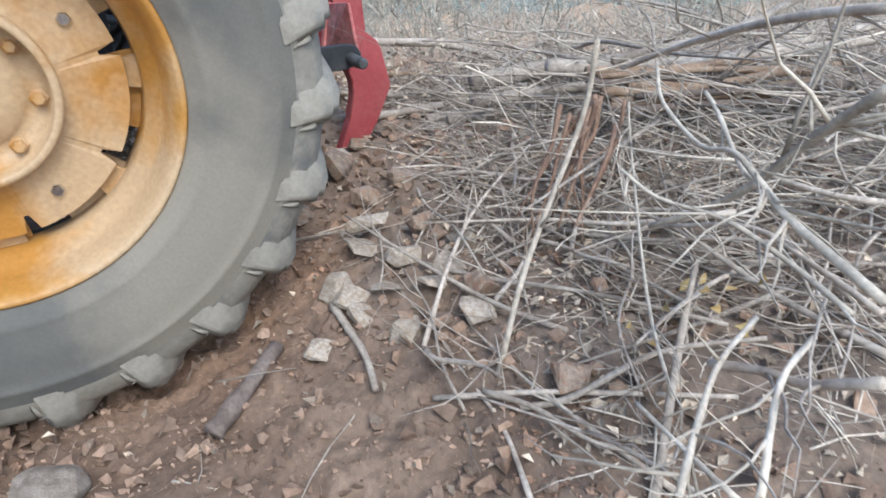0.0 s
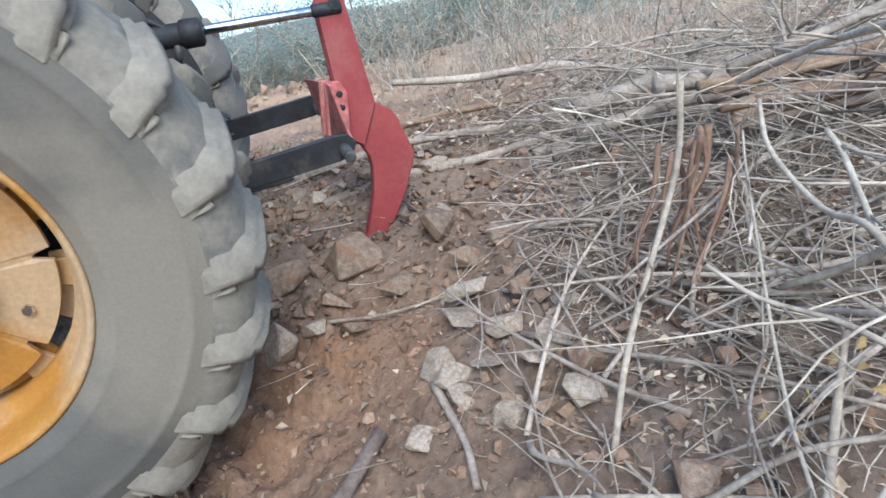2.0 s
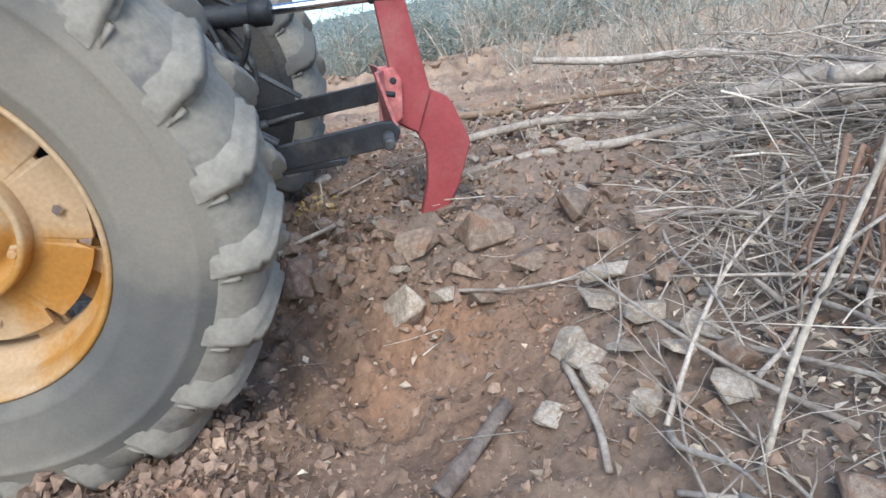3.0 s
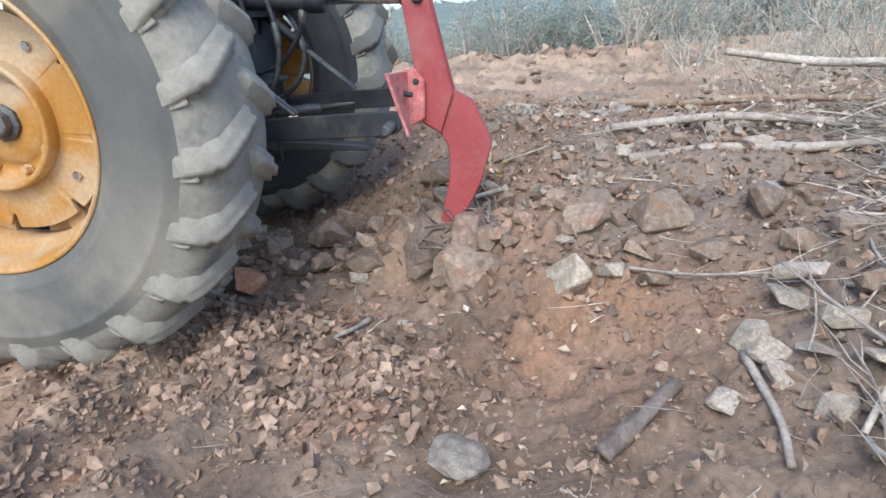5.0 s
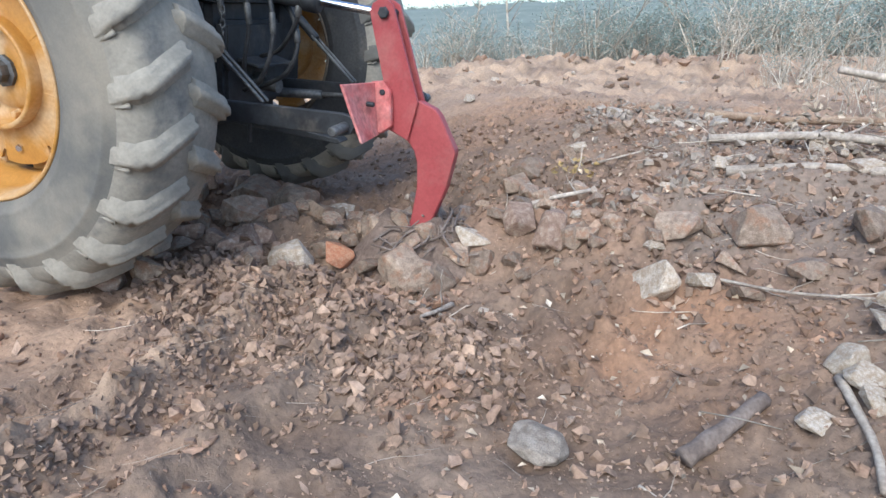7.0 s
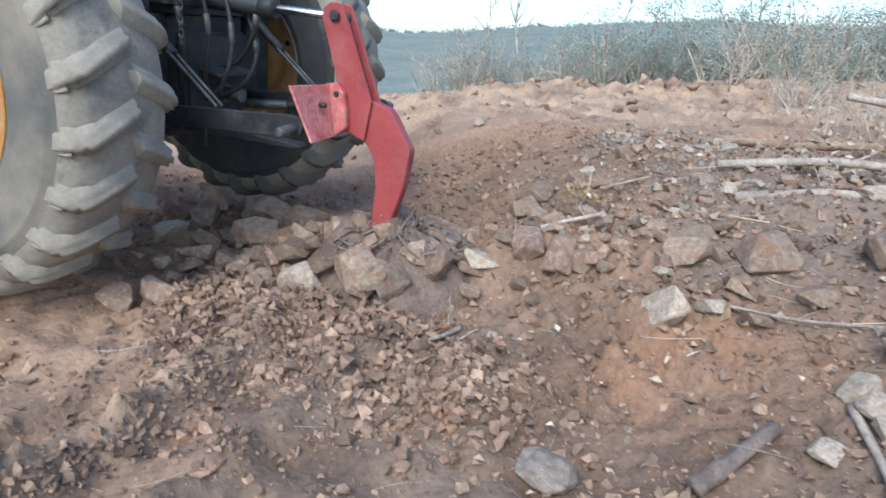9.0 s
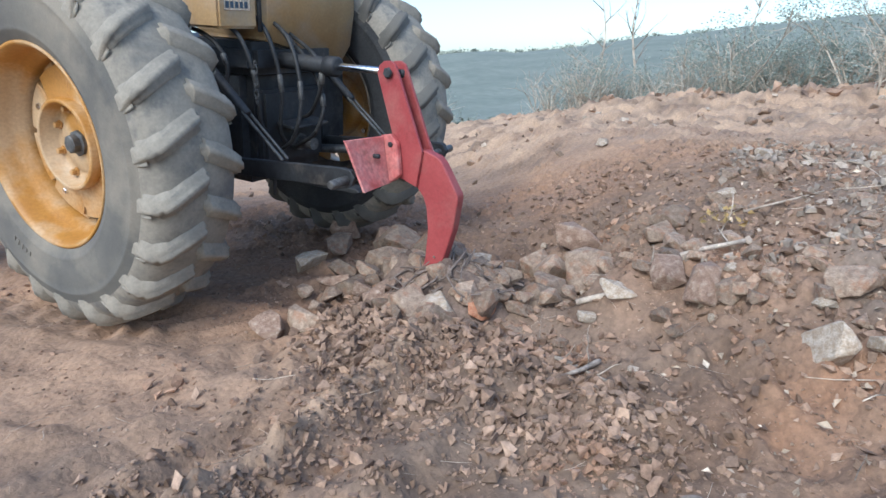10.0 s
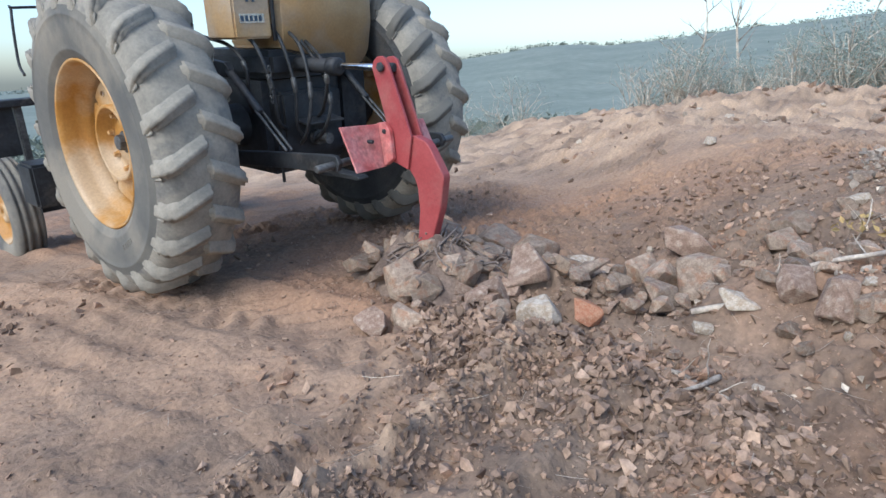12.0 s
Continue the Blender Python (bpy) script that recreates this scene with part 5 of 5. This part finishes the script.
# yellow leaves still on the brush
pts = [(-1.52 + RND.gauss(0, 0.09), -5.02 + RND.gauss(0, 0.10), 0.42 + RND.gauss(0, 0.05)) for _ in range(14)] + [(0.72 + RND.gauss(0, 0.07), -3.34 + RND.gauss(0, 0.06), G(0.72, -3.34) + 0.10 + abs(RND.gauss(0, 0.06))) for _ in range(22)]
tagged(sprinkle("yellow_leaves", LEAVES, np.array(pts), np.full(len(pts), 0.042), turn_matrices(rs, len(pts), 0.8), YLEAF), label="few withered yellow leaves on a twig", category="leaves", kind="stuff")
branch((0.70, -3.32, G(0.70, -3.32)), (0.78, -3.36, G(0.78, -3.36) + 0.2), 0.004, 0.003, 3, 0.12, label="small shoot with withered leaves")
branch((0.95, -3.40, G(0.95, -3.40) + 0.02), (1.05, -3.75, G(1.05, -3.75) + 0.05), 0.007, 0.004, 2, 0.15, label="curved dry stick on the slope")

x, y = scatter(5000, (0.2, 9.0), (-14.0, -4.9), lambda x, y: step(bank(x, y), 4.6, 6.5) * (0.3 + 0.7 * patch(x, y)))
size = 0.2 + 0.5 * rs.rand(len(x)) ** 2
lean = turn_matrices(rs, len(x), 0.35) @ np.array([(0.0, 0, -1), (0, 1, 0), (1, 0, 0)])
tagged(sprinkle("dry_grass", TWIGS, np.stack([x, y, ground(x, y) + size * 0.35], -1), size, lean, DRY, True), label="pale dry stalks and grass on the slope", category="dry grass", kind="stuff")

# ---------------------------------------------------------------- bushes
def grow(rnd, base, d, length, r, level, chunks, tips):
    pts, p = [base], base.copy()
    for _k in range(4):
        d = (d + Vector((rnd.gauss(0, 0.16), rnd.gauss(0, 0.16), rnd.gauss(0.03, 0.1)))).normalized()
        p = p + d * length / 4
        pts.append(p.copy())
    chunks.append(tube_data(pts, [r, r * 0.85, r * 0.7, r * 0.55, r * 0.35], 4 if level else 5))
    if level == 2:
        tips += pts[2:]
        return
    for _k in range(4 if level == 0 else 3):
        i = rnd.randrange(1, 5)
        grow(rnd, pts[i].copy(), (d + Vector((rnd.gauss(0, 0.55), rnd.gauss(0, 0.55), rnd.gauss(0.1, 0.35)))).normalized(), length * rnd.uniform(0.4, 0.65), r * 0.5, level + 1, chunks, tips)


def bush_model(seed, leafy):
    rnd = random.Random(seed)
    chunks, tips = [], []
    for _ in range(rnd.randrange(5, 8)):
        a = rnd.uniform(0, 2 * math.pi)
        grow(rnd, Vector((math.cos(a) * 0.08, math.sin(a) * 0.08, -0.05)), Vector((math.cos(a) * rnd.uniform(0.1, 0.6), math.sin(a) * rnd.uniform(0.1, 0.6), 1)).normalized(), rnd.uniform(0.45, 0.75), 0.012, 0, chunks, tips)
    stems = joined("branchwork", chunks, DRY, True)
    n = int(len(tips) * leafy)
    pick = np.array([tuple(tips[rnd.randrange(len(tips))]) for _ in range(max(n, 6))])
    r2 = np.random.RandomState(seed)
    pos = pick + r2.normal(0, 0.035, pick.shape)
    leaves = sprinkle("leaves", LEAVES, pos, 0.016 + 0.022 * r2.rand(len(pos)), turn_matrices(r2, len(pos), 1.2), SCRUB)
    me = leaves.data
    bpy.data.objects.remove(leaves)
    return stems, me


MODELS = [bush_model(k, f) for k, f in enumerate((0.6, 1.6, 5.0, 7.0, 0.3, 6.0))]


def bush(x, y, height, model, label):
    ob = tagged(new("bush"), label=label, category="bush", group="dry bushes")
    ob.matrix_basis = pose(x, y, G(x, y), 0, 0, RND.uniform(0, 360)) @ Matrix.Diagonal((height, height, height, 1))
    stems, leaves = MODELS[model]
    part("branchwork", stems, None, ob)
    part("crown", leaves, None, ob)
    return ob


BARE, LEAFY = "bare grey thorny bush on dry ground", "dry bush at the edge of bare soil, haze in its grey-green"
for _ in range(60):
    x, y = RND.uniform(1.8, 7.5), RND.uniform(-14.0, -5.2)
    if bank(x, y) > 6.6:
        bush(x, y, RND.uniform(0.5, 1.1), RND.choice((0, 1, 4, 4)), BARE)
for _ in range(75):
    y = RND.uniform(-15, 3.5)
    x = RND.uniform(13.2, 19) if y > -4.5 else RND.uniform(8.5, 19)
    m = RND.choice((0, 1, 2, 3, 4, 5))
    bush(x, y, RND.uniform(1.1, 2.0) if m in (0, 1, 4) else RND.uniform(1.2, 2.0), m, LEAFY if m in (2, 3, 5) else BARE)
for _ in range(60):
    bush(RND.uniform(14, 24), RND.uniform(-9, 2.5), RND.uniform(1.3, 2.2), RND.choice((2, 3, 5, 1, 0)), LEAFY)
for _ in range(130):
    x, y = RND.uniform(14, 36), RND.uniform(-4, 24)
    if x < 17 and y < 9:
        continue
    bush(x, y, RND.uniform(1.2, 2.6), RND.choice((0, 1, 2, 3, 5)), LEAFY)
for _ in range(34):
    bush(RND.uniform(13.6, 18), RND.uniform(-9.5, -1.5), RND.uniform(1.7, 2.7), RND.choice((2, 3, 5, 1)), LEAFY)
# far woods on the valley and the hills
r = np.concatenate([26 + 45 * rs.rand(3200), 305 + 28 * rs.rand(700)])
az = np.radians(rs.uniform(0, 150, len(r)))
x, y = -2.6 + r * np.sin(az), -3.6 + r * np.cos(az)
size = (0.7 + 0.9 * rs.rand(len(r))) * (1.0 + 0.004 * r)
def tuft(seed):
    r3 = np.random.RandomState(seed)
    c = r3.normal(0, 0.36, (36, 3)) * (1, 1, 0.6)
    v, f = [], []
    for k, p in enumerate(c):
        a, b = r3.normal(0, 0.10, 3), r3.normal(0, 0.10, 3)
        v += [p - a, p + b, p + a]
        f.append((3 * k, 3 * k + 1, 3 * k + 2))
    return np.array(v), np.array(f)
tagged(sprinkle("far_scrub", [tuft(k) for k in range(8)], np.stack([x, y, ground(x, y) + size * 0.1], -1), size, turn_matrices(rs, len(r), 0.2), FARSCRUB), label="dry scrub on the far hills, haze in its pale grey-green", category="woods", kind="stuff")

# two thin bare trees beyond the spoil ridge
def bare_tree(x, y, height, seed):
    rnd = random.Random(seed)
    ob = tagged(new("tree"), label="thin bare grey tree beyond the spoil ridge", category="tree", group="bare trees")
    ob.matrix_basis = pose(x, y, G(x, y))
    path = bent([(0, 0, -0.2), (rnd.gauss(0, 0.1), rnd.gauss(0, 0.1), height * 0.35), (rnd.gauss(0, 0.15), rnd.gauss(0, 0.15), height * 0.7), (rnd.gauss(0, 0.25), rnd.gauss(0, 0.25), height)], 4)
    part("trunk", joined("trunk", [tube_data(path, [0.055 * (1 - 0.07 * k) for k in range(len(path))], 6)], TWIG, True), None, ob)
    chunks, tips = [], []
    for _ in range(9):
        i = rnd.randrange(5, len(path))
        grow(rnd, path[i].copy(), Vector((rnd.gauss(0, 0.6), rnd.gauss(0, 0.6), 1)).normalized(), height * rnd.uniform(0.12, 0.25), 0.022, 1, chunks, tips)
    part("crown", joined("crown", chunks, TWIG, True), None, ob)


for x, y, h, k in ((18.5, 2.4, 4.6, 1), (18.0, 1.3, 4.9, 2), (17.0, -2.2, 3.4, 3), (16.2, -5.5, 3.2, 4)):
    bare_tree(x, y, h, k)


# ---------------------------------------------------------------- movement
def motions():
    way = [
        (0.0, pose(0.139, -3.318, 0.999, -1.73, -6.15, 8.69)),
        (0.5, pose(0.137, -3.271, 0.970, -1.05, -6.42, 7.82)),
        (1.0, pose(0.137, -3.219, 0.957, -0.81, -6.59, 7.03)),
        (1.5, pose(0.144, -3.158, 0.969, -1.15, -7.39, 6.11)),
        (2.0, pose(0.152, -2.972, 0.978, -0.99, -7.89, 5.19)),
        (2.5, pose(0.164, -2.818, 0.981, -0.71, -8.41, 4.42)),
        (2.7, pose(0.169, -2.732, 0.978, -0.71, -8.03, 4.33)),
        (4.3, pose(0.194, -2.175, 0.924, -0.38, -5.11, 3.62)),
        (4.5, pose(0.198, -2.100, 0.918, 0.06, -4.48, 3.36)),
        (5.0, pose(0.213, -1.903, 0.911, 1.50, -2.71, 2.76)),
        (5.5, pose(0.215, -1.729, 0.937, 2.98, -2.08, 2.23)),
        (6.0, pose(0.203, -1.518, 0.937, 4.95, -2.03, 0.69)),
        (6.5, pose(0.188, -1.357, 0.939, 6.62, -2.32, -0.72)),
        (7.0, pose(0.185, -1.339, 0.936, 6.21, -2.72, -0.70)),
        (7.2, pose(0.183, -1.338, 0.938, 6.19, -2.80, -0.72)),
        (8.8, pose(0.158, -1.138, 0.985, 4.90, -2.43, -0.87)),
        (9.0, pose(0.151, -1.068, 0.983, 4.90, -2.39, -0.88)),
        (9.5, pose(0.125, -0.853, 0.951, 5.52, -2.32, -0.79)),
        (10.0, pose(0.113, -0.663, 0.915, 5.92, -2.72, -1.65)),
        (10.5, pose(0.105, -0.445, 0.899, 5.09, -3.09, -2.13)),
        (11.0, pose(0.105, -0.298, 0.895, 3.91, -3.14, -2.37)),
        (11.5, pose(0.119, -0.119, 0.902, 2.61, -3.00, -3.12)),
        (12.0, pose(0.133, 0.070, 0.877, 3.03, -3.18, -4.15)),
    ]
    # the line that the ripper is drawn along
    pull = [
        (0.0, pose(0.094, -3.303, 0.891, -3.82, -2.15, 10.66)),
        (0.5, pose(0.092, -3.256, 0.862, -3.14, -2.42, 9.79)),
        (1.0, pose(0.092, -3.204, 0.849, -2.90, -2.59, 9.00)),
        (1.5, pose(0.096, -3.133, 0.863, -3.35, -2.54, 8.29)),
        (2.0, pose(0.101, -2.936, 0.875, -3.30, -2.19, 7.58)),
        (2.5, pose(0.109, -2.771, 0.880, -3.12, -1.86, 7.03)),
        (2.7, pose(0.111, -2.687, 0.880, -3.09, -1.79, 6.90)),
        (4.3, pose(0.113, -2.145, 0.849, -2.50, -1.31, 5.84)),
        (4.5, pose(0.114, -2.072, 0.846, -2.03, -0.99, 5.54)),
        (5.0, pose(0.122, -1.879, 0.846, -0.51, 0.02, 4.83)),
        (5.5, pose(0.132, -1.705, 0.864, 0.47, 0.80, 4.27)),
        (6.0, pose(0.128, -1.495, 0.856, 1.94, 1.01, 2.70)),
        (6.5, pose(0.121, -1.334, 0.850, 3.11, 0.87, 1.26)),
        (7.0, pose(0.117, -1.333, 0.851, 3.25, 0.19, 0.62)),
        (7.2, pose(0.116, -1.335, 0.854, 3.21, 0.02, 0.44)),
        (8.8, pose(0.103, -1.157, 0.910, 1.77, -0.33, -1.03)),
        (9.0, pose(0.098, -1.090, 0.909, 1.75, -0.38, -1.20)),
        (9.5, pose(0.076, -0.882, 0.880, 2.32, -0.54, -1.52)),
        (10.0, pose(0.047, -0.700, 0.846, 2.75, -0.66, -1.41)),
        (10.5, pose(0.022, -0.490, 0.833, 1.96, -0.75, -0.91)),
        (11.0, pose(0.006, -0.351, 0.832, 0.81, -0.52, -0.18)),
        (11.5, pose(0.003, -0.181, 0.842, -0.45, -0.10, 0.05)),
        (12.0, pose(-0.000, 0.000, 0.820, 0.00, 0.00, -0.01)),
    ]
    walk(tractor, way)
    # the hydraulic top link draws the ripper in until the shank stands at its working angle
    pin, hinge = Vector((0, -1.195, 0.372)), Vector((0, -0.24, 0.38))
    tilts = []
    for (t, m), (_, r) in zip(way, pull):
        a = float(np.interp(t, [0, 2, 2.5, 4.5, 5.5, 6.5, 7.5], [18.7, 18.7, 17.2, 10, 6, 1.2, 0]))
        back, up = float(np.interp(a, [0, 4, 10, 19], [0, 0.012, 0.034, 0.041])), float(np.interp(a, [0, 19], [0.003, 0.022]))
        tilts.append((t, r, m.inverted() @ r @ pose(0, -1.30 - back, -0.02 + up, a) @ pose(0, 1.30, 0.02), m))
    walk(ripper, [(t, m @ k) for t, r, k, m in tilts])
    swing = []
    for t, r, k, m in tilts:
        reach, rest = k @ pin - hinge, pin - hinge
        turn = math.degrees(math.atan2(reach.z, -reach.y) - math.atan2(rest.z, -rest.y))
        swing.append((t, pose(*hinge, -turn) @ pose(*-hinge), rest.length - reach.length))
    for ob in top_link:
        walk(ob, [(t, k) for t, k, slide in swing])
    for ob in top_rod:
        walk(ob, [(t, k @ pose(0, slide, 0)) for t, k, slide in swing])
    walk(heave, [(t, r @ pose(0, 0, 0.065)) for t, r in pull])
    # blocks that the shank lifts and tips as it comes by
    for ob, x, y, z, turn, high in RISING:
        rows = []
        for t, m in pull:
            k = float(step(m.translation.y - 1.45 - y, -0.08, 0.26))
            rows.append((t, pose(x, y, z - 0.55 * high * (1 - k), turn[0] - 14 * (1 - k), turn[1] + 10 * (1 - k), turn[2])))
        walk(ob, rows)
    start = pull[0][1].translation.y
    for wheel, x in zip(wheels, WHEEL_X):
        walk(wheel, [(t, pose(x, 0, 0, -59 - math.degrees((m.translation.y - start) / 0.80 * 1.12))) for t, m in pull])
    for wheel, p in zip(fronts, FRONT_POS):
        walk(wheel, [(t, pose(*p, -math.degrees((m.translation.y - start) / 0.485))) for t, m in pull])


motions()
